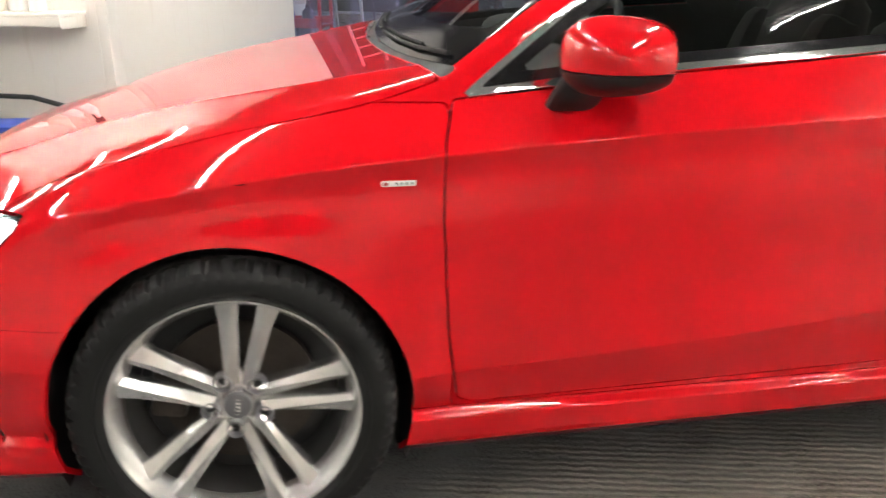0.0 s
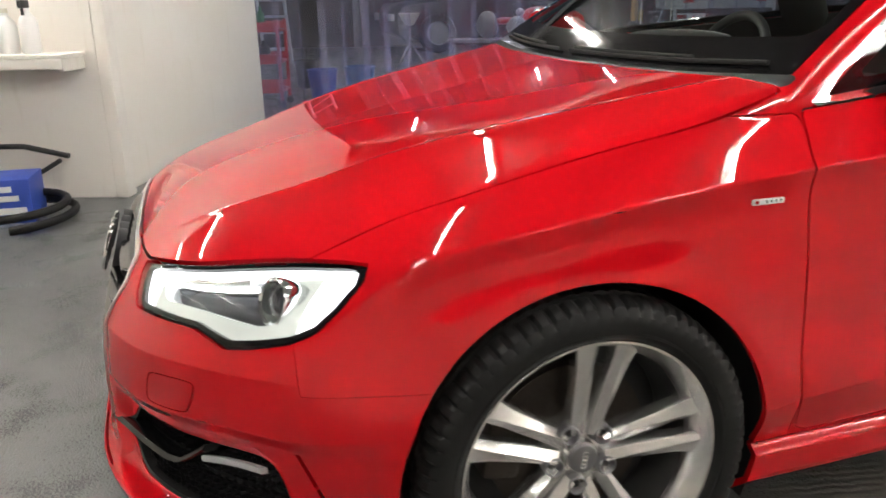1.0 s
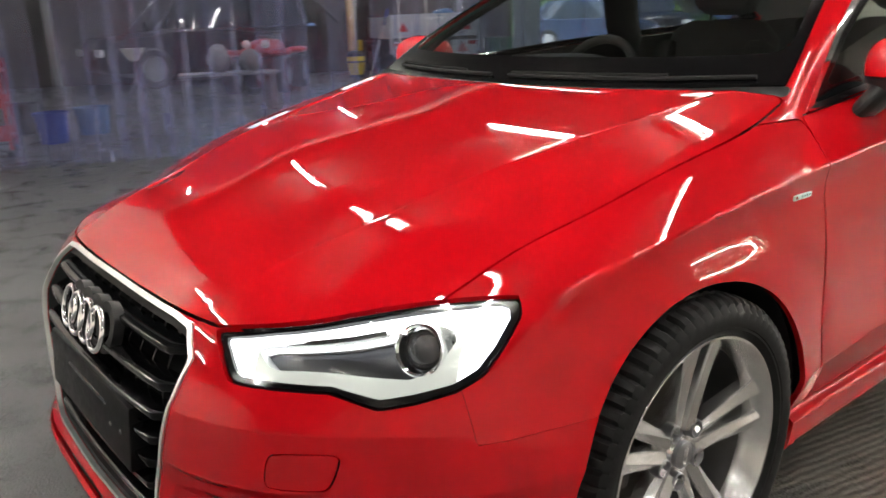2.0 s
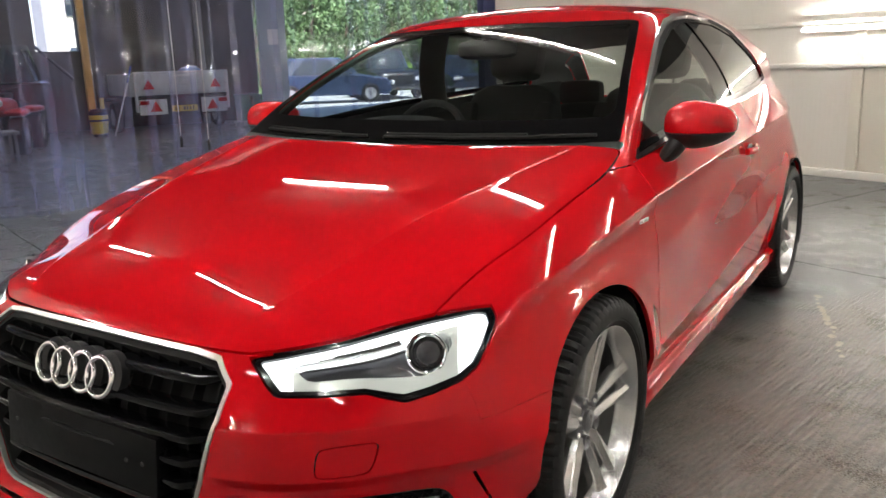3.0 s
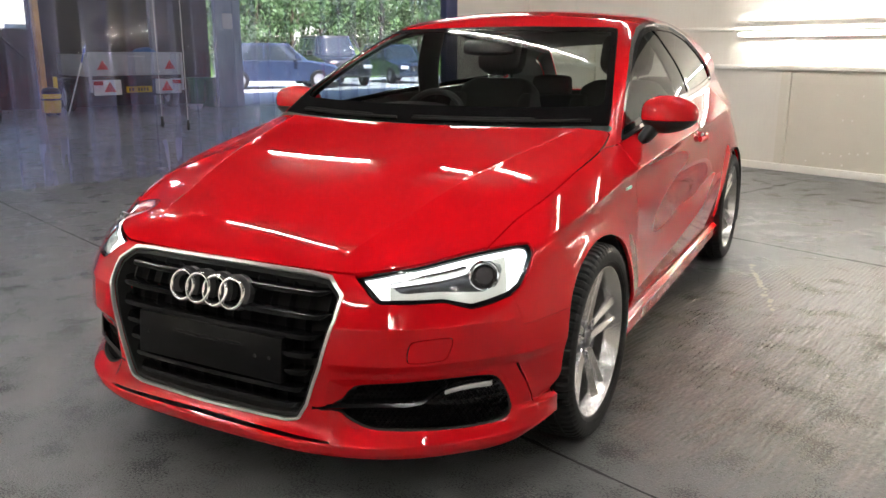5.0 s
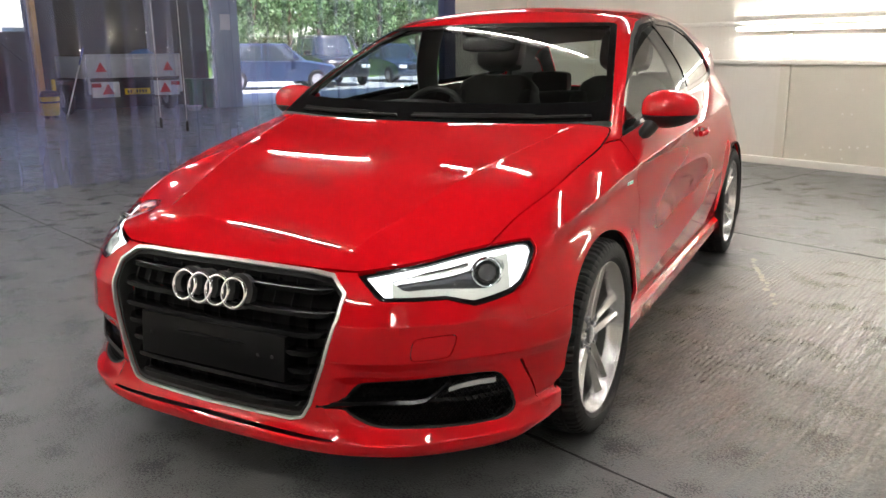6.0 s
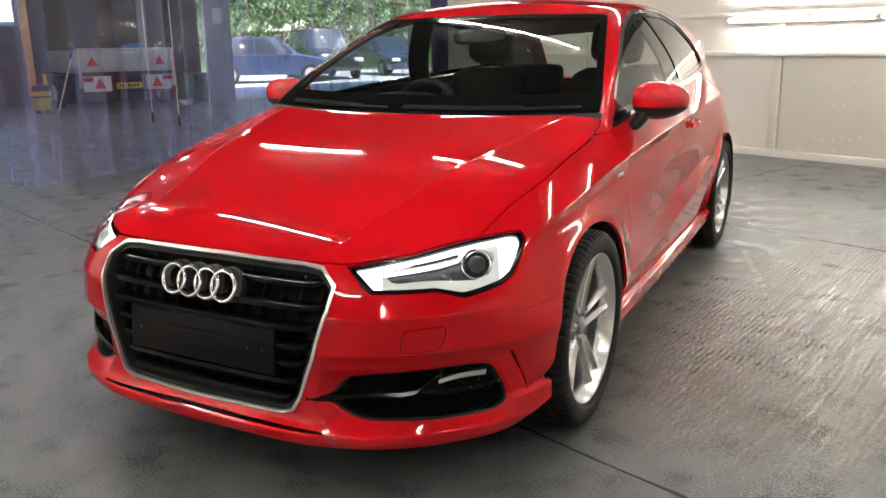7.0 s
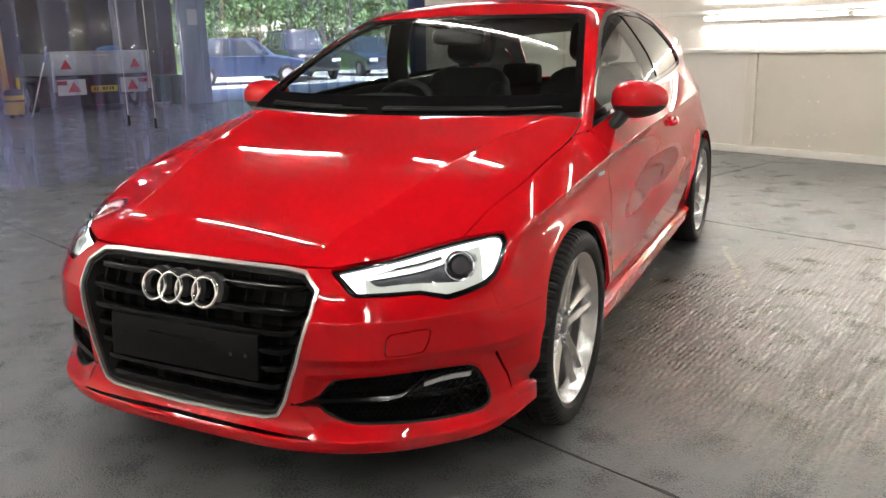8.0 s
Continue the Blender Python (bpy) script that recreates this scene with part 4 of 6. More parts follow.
# ---- the front: grille, rings, lamps ----
def skin_y(x, z):
    return float(plain_nose(np.array([abs(x)]), np.array([z]))[0])


def patch(cut, x_range, z_range, step=0.008):
    """A piece of the nose's surface as a fresh grid, cut to an outline."""
    xs, zs = np.arange(x_range[0], x_range[1] + step, step), np.arange(z_range[0], z_range[1] + step, step)
    x2, z2 = np.meshgrid(xs, zs, indexing="ij")
    p = np.stack([x2.ravel(), plain_nose(np.abs(x2), z2).ravel(), z2.ravel()], 1)
    n = len(zs)
    quads = [(i * n + j, (i + 1) * n + j, (i + 1) * n + j + 1, i * n + j + 1) for i in range(len(xs) - 1) for j in range(n - 1)]
    return split((settle(p, 4), quads), cut)[0]


grille = tagged(empty("grille"), "single-frame grille with gloss black bars and a bright surround")
grille.parent = car
whole = patch(grown(CUT_GRILLE, 0.0015), (-0.46, 0.46), (0.235, 0.70))
ring, inner = split(whole, lambda p: CUT_GRILLE(p) + 0.0062)[::-1]
panel("grille_surround", ring, M_SATIN, grille, 0.010, "bright metal surround of the grille", lift=0.004)
lip = split(inner, lambda p: CUT_GRILLE(p) + 0.016)[1]
panel("grille_lip", lip, M_LINER, grille, 0.05, lift=-0.008)
panel("grille_backing", inner, M_LINER, grille, 0.0, lift=-0.075)


def grille_half(z):
    """Half the grille's inner width at a height."""
    pts = GRILLE_HALF[3:8]
    zs, xs = [p[1] for p in pts][::-1], [p[0] for p in pts][::-1]
    return float(np.interp(z, zs, xs)) - 0.022


for z in (0.606, 0.551, 0.499, 0.449, 0.400, 0.350, 0.303):
    bm = bmesh.new()
    w = grille_half(z) if z < 0.6 else 0.375
    path = []
    for s in np.linspace(-1, 1, 41):
        x = s * w
        taper = 0.030 * max(0.0, abs(s) - 0.90) / 0.10
        path.append((Vector((x, skin_y(x, z) + 0.018 + taper, z)), Vector((0, 1, 0)), Vector((0, 0, 1))))
    sweep(bm, path, [(-0.012, -0.002), (-0.011, 0.0045), (-0.008, 0.006), (0.006, 0.007), (0.034, 0.004), (0.034, -0.012), (0.004, -0.014), (-0.009, -0.010)])
    part("grille_bar", bm, M_BAR, grille, angle=30)
for x in np.linspace(-0.36, 0.36, 13):
    bm = bmesh.new()
    z0, z1 = 0.29, 0.645 if abs(x) < 0.33 else 0.61
    if abs(x) > 0.31:
        z0 = 0.40
    path = [(Vector((x, skin_y(x, z) + 0.056, z)), Vector((1, 0, 0)), Vector((0, 1, 0))) for z in np.linspace(z0, z1, 9)]
    sweep(bm, path, [(-0.0025, -0.01), (0.0025, -0.01), (0.0025, 0.02), (-0.0025, 0.02)])
    part("grille_fin", bm, M_LINER, grille)
bm = bmesh.new()
add_box(bm, (-0.264, -0.848, 0.364), (0.264, -0.800, 0.487), bevel=0.005)
for v in bm.verts:
    v.co.y += 0.25 * v.co.x ** 2 + 0.10 * (v.co.z - 0.43)
part("plate_plinth", bm, M_PLINTH, grille, "blank black number plate plinth")
for x in (-0.22, 0.18, 0.225):
    bm = bmesh.new()
    lathe(bm, [(0.0005, 0.003), (0.004, 0.0025), (0.005, 0.0)], 16, m=pose(x, -0.8465 + 0.25 * x * x, 0.43, 90, 0, 0))
    part("screw", bm, M_BLACK, grille)
for k in range(4):
    x = (k - 1.5) * 0.0605
    bm = bmesh.new()
    prof = [(0.0405 + 0.0055 * math.cos(a), (0.0065 if math.sin(a) > 0 else 0.004) * math.sin(a)) for a in np.linspace(0, 2 * math.pi, 17)]
    lathe(bm, prof, 64, m=Matrix.Translation((x, skin_y(x, 0.583) - 0.012 - 0.002 * (k % 2), 0.583)) @ Matrix.Rotation(radians(74), 4, "X"))
    part("emblem_ring", bm, M_CHROME, grille, "chrome ring of the emblem")
bm = bmesh.new()
for k in range(4):
    x = (k - 1.5) * 0.0605
    lathe(bm, [(0.030, 0.0), (0.050, 0.0), (0.050, -0.02), (0.030, -0.02), (0.030, 0.0)], 40, m=Matrix.Translation((x, skin_y(x, 0.583) + 0.002, 0.583)) @ Matrix.Rotation(radians(74), 4, "X"))
part("emblem_base", bm, M_BLACK, grille)

# ---- headlamps ----
DARK = [(0.020, 0.650), (0.135, 0.661), (0.236, 0.669), (0.334, 0.680), (0.376, 0.680), (0.415, 0.671), (0.392, 0.634), (0.356, 0.611), (0.284, 0.615), (0.193, 0.622), (0.130, 0.622), (0.068, 0.619), (0.043, 0.634)]
CUT_DARK = outline(rounded(DARK, 1), corner_view, at_front)
for half, sx in zip(sides(lenses), (1, -1)):
    lamp = tagged(empty("headlamp"), "headlamp with a lit white daytime light strip")
    lamp.parent = car
    panel("lens", half, M_LENS, lamp, 0.006, "clear headlamp lens", lift=-0.001)
    half = finer(half)
    edge = split(half, CUT_LAMP_IN)[1]
    panel("bezel", edge, M_GLOSS, lamp, 0.05, "black bezel of the headlamp", lift=-0.008)
    body = split(half, lambda p: CUT_LAMP_IN(p) - 0.0015)[0]
    bowl, band = split(body, CUT_DARK)
    panel("reflector_bowl", bowl, M_BOWL, lamp, 0.0, lift=-0.052)
    rim_in = split(split(half, lambda p: CUT_DARK(p) - 0.004)[0], CUT_DARK)[1]
    panel("bowl_edge", rim_in, M_LAMPSILVER, lamp, 0.034, lift=-0.022)
    # the light strip runs along the top and the inner end, the rest is a pale reflector
    lit, pale = split(band, lambda p: np.minimum(0.672 - 0.03 - p[:, 2] + 0.11 * (np.abs(p[:, 0]) + 0.7 * p[:, 1]), np.minimum(np.abs(p[:, 0]) + 0.7 * p[:, 1] - 0.028, 0.425 - np.abs(p[:, 0]) - 0.7 * p[:, 1])))
    panel("light_strip", lit, M_DRL, lamp, 0.03, "lit white light strip", lift=-0.016)
    outer_end, guide = split(pale, lambda p: 0.434 - np.abs(p[:, 0]) - 0.7 * p[:, 1])
    seam, guide = split(guide, lambda p: 0.427 - np.abs(p[:, 0]) - 0.7 * p[:, 1])
    panel("light_guide", guide, M_GUIDE, lamp, 0.03, "pale lower light guide", lift=-0.018)
    panel("end_seam", seam, M_GLOSS, lamp, 0.01, lift=-0.022)
    panel("end_reflector", outer_end, M_LAMPSILVER, lamp, 0.03, "silver outer reflector", lift=-0.014)
    # projector
    base = Vector((sx * 0.708, -0.531, 0.648))
    aim = Vector((sx * 0.40, -0.86, 0.30)).normalized()
    turn = aim.to_track_quat("Z", "Y").to_matrix().to_4x4()
    m = Matrix.Translation(base - aim * 0.040) @ turn
    bm = bmesh.new()
    lathe(bm, [(0.038, -0.03), (0.0415, 0.008), (0.0410, 0.0135), (0.0385, 0.0150), (0.0350, 0.012), (0.033, -0.005), (0.033, -0.02)], 48, m=m)
    part("projector_ring", bm, M_CHROME, lamp)
    bm = bmesh.new()
    lathe(bm, [(0.0005, 0.012), (0.010, 0.0112), (0.020, 0.008), (0.028, 0.002), (0.032, -0.008)], 40, m=m)
    part("projector_lens", bm, M_PROJECTOR, lamp)
    bm = bmesh.new()
    pts = [Vector((sx * x, y + 0.022, z)) for x, y, z in ((0.54, -0.665, 0.641), (0.58, -0.635, 0.646), (0.62, -0.597, 0.653), (0.655, -0.556, 0.662))]
    tube(bm, pts, 0.0055, 8)
    part("chrome_blade", bm, M_CHROME, lamp)

# ---- fog lamp grilles ----
for half, sx in zip(sides(fogs), (1, -1)):
    vent = tagged(empty("fog_grille"), "black fog lamp grille in the bumper")
    vent.parent = car
    panel("vent_wall", split(half, lambda p: CUT_FOG(p) + 0.006)[1], M_LINER, vent, 0.07, lift=-0.002)
    panel("vent_back", half, M_LINER, vent, 0.0, lift=-0.058)
    # honeycomb: hexagonal cells with thin walls
    cells = []
    for row in range(12):
        for col in range(36):
            x, z = 0.35 + 0.0135 * (col + 0.5 * (row % 2)), 0.238 + 0.0117 * row
            cells.append((x, z))
    inside = CUT_FOG(np.array([(x, -0.8 + 0 * x, z) for x, z in cells])) < -0.004
    bm = bmesh.new()
    for (x, z), ok in zip(cells, inside):
        if ok:
            y = skin_y(x, z) + 0.034
            rings = [[bm.verts.new((sx * (x + r * math.sin(k * math.pi / 3)), y + d, z + r * math.cos(k * math.pi / 3))) for k in range(6)] for r, d in ((0.0078, 0.0), (0.0058, 0.0), (0.0054, 0.014))]
            for a, b in zip(rings, rings[1:]):
                for k in range(6):
                    bm.faces.new((a[k], a[(k + 1) % 6], b[(k + 1) % 6], b[k]))
    bmesh.ops.recalc_face_normals(bm, faces=bm.faces[:])
    part("vent_mesh", bm, M_MESH, vent, "black honeycomb mesh", smooth=False)
    blade = []
    for x, z in ((0.352, 0.310), (0.42, 0.316), (0.50, 0.321), (0.58, 0.321), (0.61, 0.326), (0.635, 0.347), (0.66, 0.372)):
        blade.append((Vector((sx * x, skin_y(x, z) + 0.012, z)), Vector((0, 1, 0)), Vector((0, 0, 1))))
    bm = bmesh.new()
    sweep(bm, blade, [(-0.016, -0.002), (-0.010, 0.007), (0.04, 0.008), (0.04, -0.008), (-0.010, -0.007)])
    part("vent_blade", bm, M_BAR, vent, angle=30)
    lampc = outline([(0.622, 0.322), (0.655, 0.358), (0.68, 0.368), (0.748, 0.366), (0.768, 0.322), (0.70, 0.316)], front_view, at_front)
    face = split(half, lampc)[0]
    panel("fog_lamp", face, M_FOG, vent, 0.03, "clear fog lamp behind gloss black trim", lift=-0.018)
    bm = bmesh.new()
    pts = [Vector((sx * x, skin_y(x, z) + 0.002, z)) for x, z in ((0.655, 0.350), (0.685, 0.357), (0.715, 0.359), (0.742, 0.357))]
    sweep(bm, [(p, Vector((0, 1, 0)), Vector((0, 0, 1))) for p in pts], [(-0.002, -0.006), (-0.004, 0.0), (-0.002, 0.006), (0.008, 0.006), (0.008, -0.006)])
    part("fog_reflector", bm, M_LAMPSILVER, vent, "bright reflector of the fog lamp")
    trimming = split(split(half, lambda p: lampc(p) - 0.010)[0], lampc)[1]
    panel("fog_trim", trimming, M_GLOSS, vent, 0.04, lift=-0.012)

# ---- mirrors, handles, wipers, badges ----
def blob(bm, size, m, power=2.6, n=28, squash=None):
    """A rounded block: a superellipsoid."""
    got = bmesh.ops.create_uvsphere(bm, u_segments=n * 2, v_segments=n, radius=1.0)
    for v in got["verts"]:
        c = v.co
        k = (abs(c.x) ** power + abs(c.y) ** power + abs(c.z) ** power) ** (-1 / power)
        c *= k
        if squash:
            squash(c)
        v.co = m @ Vector((c.x * size[0], c.y * size[1], c.z * size[2]))
    return got["verts"]


for sx in (1, -1):
    mirror = tagged(empty("door_mirror"), "red door mirror with a black lower half")
    mirror.parent = car
    m = Matrix.Translation((sx * 0.880, 0.722, 0.991)) @ Matrix.Rotation(radians(-8 * sx), 4, "Z")

    def shape(c):
        c.z *= 1.0 - 0.20 * max(0.0, c.x * sx) - 0.10 * c.y
        c.y *= 1.0 - 0.30 * max(0.0, c.x * sx) ** 2
        c.y = min(c.y, 0.70)
    for name, mat, keep, grow, label in (("mirror_cap", M_RED, 1, 1.0, ""), ("mirror_base", M_BLACK, -1, 1.0, "black lower shell of the mirror")):
        bm = bmesh.new()
        blob(bm, (0.102 * grow, 0.110 * grow, 0.070 * grow), m, 2.5, 32, shape)
        z0 = 0.991 - 0.022
        bmesh.ops.bisect_plane(bm, geom=bm.verts[:] + bm.edges[:] + bm.faces[:], plane_co=(0, 0, z0 + (0.0015 * keep)), plane_no=(0, 0, -keep), clear_outer=True)
        if keep == -1:
            bmesh.ops.contextual_create(bm, geom=[e for e in bm.edges if e.is_boundary])
        part(name, bm, mat, mirror, label)
    bm = bmesh.new()
    path = [(Vector((sx * x, y, z)), Vector((0, 1, 0)), Vector((1, 0, 0))) for x, y, z in ((0.835, 0.690, 0.965), (0.825, 0.672, 0.935), (0.806, 0.662, 0.905), (0.785, 0.658, 0.885))]
    sweep(bm, path, ellipse(0.052, 0.032, 16))
    part("mirror_stalk", bm, M_BLACK, mirror)
    bm = bmesh.new()
    add_box(bm, (-0.066, 0.0755, -0.034), (0.050, 0.0785, 0.030), m, 0.001)
    part("mirror_glass", bm, M_CHROME, mirror)
    # the bright line between cap and lower shell
    handle = tagged(empty("door_handle"), "red door handle")
    handle.parent = car

    def door_x(y, z):
        return float(side(np.array([y]), np.array([z]))[0])
    bm = bmesh.new()
    path = []
    for s in np.linspace(0, 1, 13):
        y = 1.535 + 0.20 * s
        out = 0.030 * math.sin(math.pi * min(1, max(0, 0.08 + 0.84 * s))) ** 0.6
        path.append((Vector((sx * (door_x(y, 0.818) + out - 0.004), y, 0.818)), Vector((1, 0, 0)), Vector((0, 0, 1))))
    sweep(bm, path, ellipse(0.009, 0.014, 12))
    part("grip", bm, M_RED, handle)
    bm = bmesh.new()
    blob(bm, (0.004, 0.05, 0.026), Matrix.Translation((sx * (door_x(1.63, 0.818) + 0.001), 1.63, 0.815)), 2.2, 12)
    part("handle_recess", bm, M_BLACK, handle)
    badge = tagged(empty("wing_badge"), "small bright badge on the front wing")
    badge.parent = car
    xb = door_x(0.325, 0.766)
    bm = bmesh.new()
    add_box(bm, (sx * xb - 0.003, 0.292, 0.7600), (sx * xb + 0.003, 0.356, 0.7705), bevel=0.0015)
    part("badge_plate", bm, M_BADGE, badge)
    bm = bmesh.new()
    add_box(bm, (sx * xb - 0.0045, 0.296, 0.7622), (sx * xb + 0.0038, 0.304, 0.7684), bevel=0.001)
    part("badge_bar", bm, M_TAIL, badge, "dark red bar")
    for k in range(4):
        bm = bmesh.new()
        add_box(bm, (sx * xb - 0.0045, 0.318 + k * 0.0095, 0.7635), (sx * xb + 0.0036, 0.3215 + k * 0.0095, 0.7675))
        part("badge_bar", bm, M_BLACK, badge, "dark bar")


def screen_point(x, y, lift=0.0):
    return Vector((x, y, float(top(np.array([abs(x)]), np.array([y]))[0]) + lift))


for at_x in ((0.66, 0.45, 0.20, -0.05), (-0.12, -0.25, -0.42, -0.62)):
    pts = [(x, float(HOOD_REAR(abs(x))) + 0.046) for x in at_x]
    wiper = tagged(empty("wiper"), "black windscreen wiper")
    wiper.parent = car
    bm = bmesh.new()
    tube(bm, [screen_point(x, y, 0.007) for x, y in pts], 0.005, 8)
    part("wiper_arm", bm, M_LINER, wiper)
    bm = bmesh.new()
    tube(bm, [screen_point(x, y + 0.014, 0.005) for x, y in pts[1:]], 0.004, 6)
    part("wiper_blade", bm, M_LINER, wiper)
bm = bmesh.new()
tube(bm, [(0.0, 2.72, 1.33), (0.0, 2.80, 1.375), (0.0, 2.86, 1.415)], 0.006, 8)
part("aerial", bm, M_BLACK, car)

# ---- the cabin ----
def padded(name, lo, hi, mat, parent, bevel, m=None, cuts=2, label=""):
    """A cushion: a box with broad rounded edges."""
    bm = bmesh.new()
    c = Vector([(a + b) / 2 for a, b in zip(lo, hi)])
    s = [(b - a) / 2 for a, b in zip(lo, hi)]
    blob(bm, s, (m if m is not None else Matrix()) @ Matrix.Translation(c), 5.0, 14)
    return part(name, bm, mat, parent, label)


for sx in (-1, 1):
    seat = tagged(empty("car_seat"), "dark cloth front car seat")
    seat.parent = car
    x = sx * 0.36
    padded("seat_cushion", (x - 0.26, 1.15, 0.36), (x + 0.26, 1.70, 0.56), M_SEAT, seat, 0.05)
    lean = Matrix.Translation((x, 1.66, 0.50)) @ Matrix.Rotation(radians(-20), 4, "X")
    padded("seat_back", (-0.25, -0.02, 0.0), (0.25, 0.13, 0.62), M_SEAT, seat, 0.05, lean)
    for s2 in (-1, 1):
        padded("seat_bolster", (s2 * 0.21 - 0.05, -0.07, 0.04), (s2 * 0.21 + 0.05, 0.11, 0.52), M_SEAT, seat, 0.04, lean)
    padded("headrest", (-0.135, -0.04, 0.645), (0.135, 0.075, 0.855), M_SEAT, seat, 0.04, lean)
    for s2 in (-1, 1):
        bm = bmesh.new()
        tube(bm, [lean @ Vector((s2 * 0.07, 0.03, 0.58)), lean @ Vector((s2 * 0.07, 0.03, 0.68))], 0.006, 8)
        part("headrest_post", bm, M_CHROME, seat)
    padded("rear_headrest", (sx * 0.35 - 0.13, 2.66, 0.93), (sx * 0.35 + 0.13, 2.76, 1.07), M_SEAT, car, 0.03)
padded("rear_bench", (-0.60, 2.10, 0.35), (0.60, 2.62, 0.55), M_SEAT, car, 0.05)
padded("rear_backrest", (-0.62, 2.58, 0.45), (0.62, 2.78, 0.95), M_SEAT, car, 0.05)
bm = bmesh.new()
sweep(bm, [(Vector((x, 0, 0)), Vector((0, 1, 0)), Vector((0, 0, 1))) for x in np.linspace(-0.70, 0.70, 15)],
      [(0.40, 0.84), (0.50, 0.905), (0.66, 0.925), (0.86, 0.925), (0.98, 0.90), (1.03, 0.84), (1.02, 0.62), (0.95, 0.50), (0.40, 0.50)])
part("dashboard", bm, M_CABIN, car, "dark grey dashboard")
bm = bmesh.new()
blob(bm, (0.19, 0.16, 0.055), Matrix.Translation((-0.36, 0.90, 0.935)), 3.0, 14)
part("dial_cowl", bm, M_CABIN, car)
wheel_m = Matrix.Translation((-0.36, 1.09, 0.865)) @ Matrix.Rotation(radians(66), 4, "X")
steering = tagged(empty("steering_wheel"), "black leather steering wheel")
steering.parent = car
bm = bmesh.new()
lathe(bm, [(0.178 + 0.016 * math.cos(a), 0.016 * math.sin(a)) for a in np.linspace(0, 2 * math.pi, 13)], 56, m=wheel_m)
part("wheel_rim", bm, M_CABIN, steering)
bm = bmesh.new()
blob(bm, (0.085, 0.07, 0.03), wheel_m, 3.0, 12)
part("wheel_boss", bm, M_CABIN, steering)
for a in (0, 180, 270):
    bm = bmesh.new()
    add_box(bm, (0.06, -0.022, -0.012), (0.17, 0.022, 0.006), wheel_m @ Matrix.Rotation(radians(a), 4, "Z"), 0.004)
    part("wheel_spoke", bm, M_CABIN, steering)
inner_mirror = tagged(empty("cabin_mirror"), "dark interior mirror")
inner_mirror.parent = car
bm = bmesh.new()
blob(bm, (0.125, 0.022, 0.036), Matrix.Translation((0.0, 0.985, 1.235)), 4.0, 16)
part("mirror_shell", bm, M_GLOSS, inner_mirror)
bm = bmesh.new()
tube(bm, [(0.0, 0.985, 1.25), (0.0, 0.975, 1.285)], 0.016, 12)
part("mirror_foot", bm, M_GLOSS, inner_mirror)
bm = bmesh.new()
add_box(bm, (-0.80, 0.45, 0.20), (0.80, 3.1, 0.34), bevel=0.03)
part("cabin_floor", bm, M_CABIN, car)
bm = bmesh.new()
add_box(bm, (-0.76, 0.38, 0.19), (0.76, 0.42, 0.88), bevel=0.01)
part("bulkhead", bm, M_CABIN, car)
bm = bmesh.new()
rows = []
for y in np.linspace(1.10, 2.92, 12):
    rows.append([bm.verts.new((x, y, float(top(np.array([abs(x)]), np.array([y]))[0]) - 0.035)) for x in np.linspace(-0.50, 0.50, 9)])
for a, b in zip(rows, rows[1:]):
    for k in range(8):
        bm.faces.new((a[k], b[k], b[k + 1], a[k + 1]))
part("headlining", bm, M_CABIN, car)
for sx in (-1, 1):
    bm = bmesh.new()
    rows = []
    for y in np.linspace(0.45, 2.95, 20):
        zb = float(BELT_Z(y))
        rows.append([bm.verts.new((sx * (float(side(np.array([y]), np.array([z]))[0]) - 0.055), y, z)) for z in (0.30, 0.60, 0.80, zb + 0.012)])
    for a, b in zip(rows, rows[1:]):
        for k in range(3):
            bm.faces.new((a[k], b[k], b[k + 1], a[k + 1]))
    part("door_lining", bm, M_CABIN, car)
    bm = bmesh.new()
    path = [(Vector((sx * (float(side(np.array([1.66 + (1.0 - z) * 0.62 + 0.06]), np.array([z]))[0]) - 0.045), 1.70 + (1.0 - z) * 0.62, z)), Vector((1, 0, 0)), Vector((0, 1, 0))) for z in np.linspace(0.95, 1.33, 8)]
    sweep(bm, path, ellipse(0.026, 0.11, 12))
    part("pillar_trim", bm, M_CABIN, car)

# ---- the workshop bay ----
WEST, EAST, SOUTH, NORTH, TOP = -5.55, 6.4, -6.5, 6.53, 2.75


def flat(name, lo, hi, mat, label, cat, bevel=0.0, kind="structure"):
    return tagged(box(name, lo, hi, mat, m=ROOM_M, bevel=bevel), label, cat, kind=kind)


def boxed(name, lo, hi, mat, parent, bevel=0.0, m=None, label=""):
    """A bevelled box as a part, in its thing's own space."""
    bm = bmesh.new()
    add_box(bm, lo, hi, m, bevel)
    return part(name, bm, mat, parent, label)


floor = flat("floor", (-70, -40, -0.2), (30, 70, -0.012), M_JOINT, "grey painted concrete floor with worn ridges and dark joints", "floor")


def slab(points):
    bm = bmesh.new()
    prism(bm, points, 0.05, ROOM_M @ Matrix.Translation((0, 0, -0.05)), 0.002)
    part("slab", bm, M_FLOOR, floor, smooth=False)


def joint_v(u):
    return 0.07 + 0.0555 * u


slab([(-70, -40), (30, -40), (30, joint_v(EAST) - 0.004), (EAST, joint_v(EAST) - 0.004), (-5.6, joint_v(-5.6) - 0.004), (-70, joint_v(-5.6) - 0.004)])
slab([(-70, joint_v(-5.6) + 0.004), (-5.6, joint_v(-5.6) + 0.004), (EAST, joint_v(EAST) + 0.004), (30, joint_v(EAST) + 0.004), (30, 3.252), (-70, 3.252)])
slab([(-1.322, 3.266), (30, 3.266), (30, 70), (-1.322, 70)])
slab([(-70, 3.266), (-1.3255, 3.266), (-1.3255, 70), (-70, 70)])

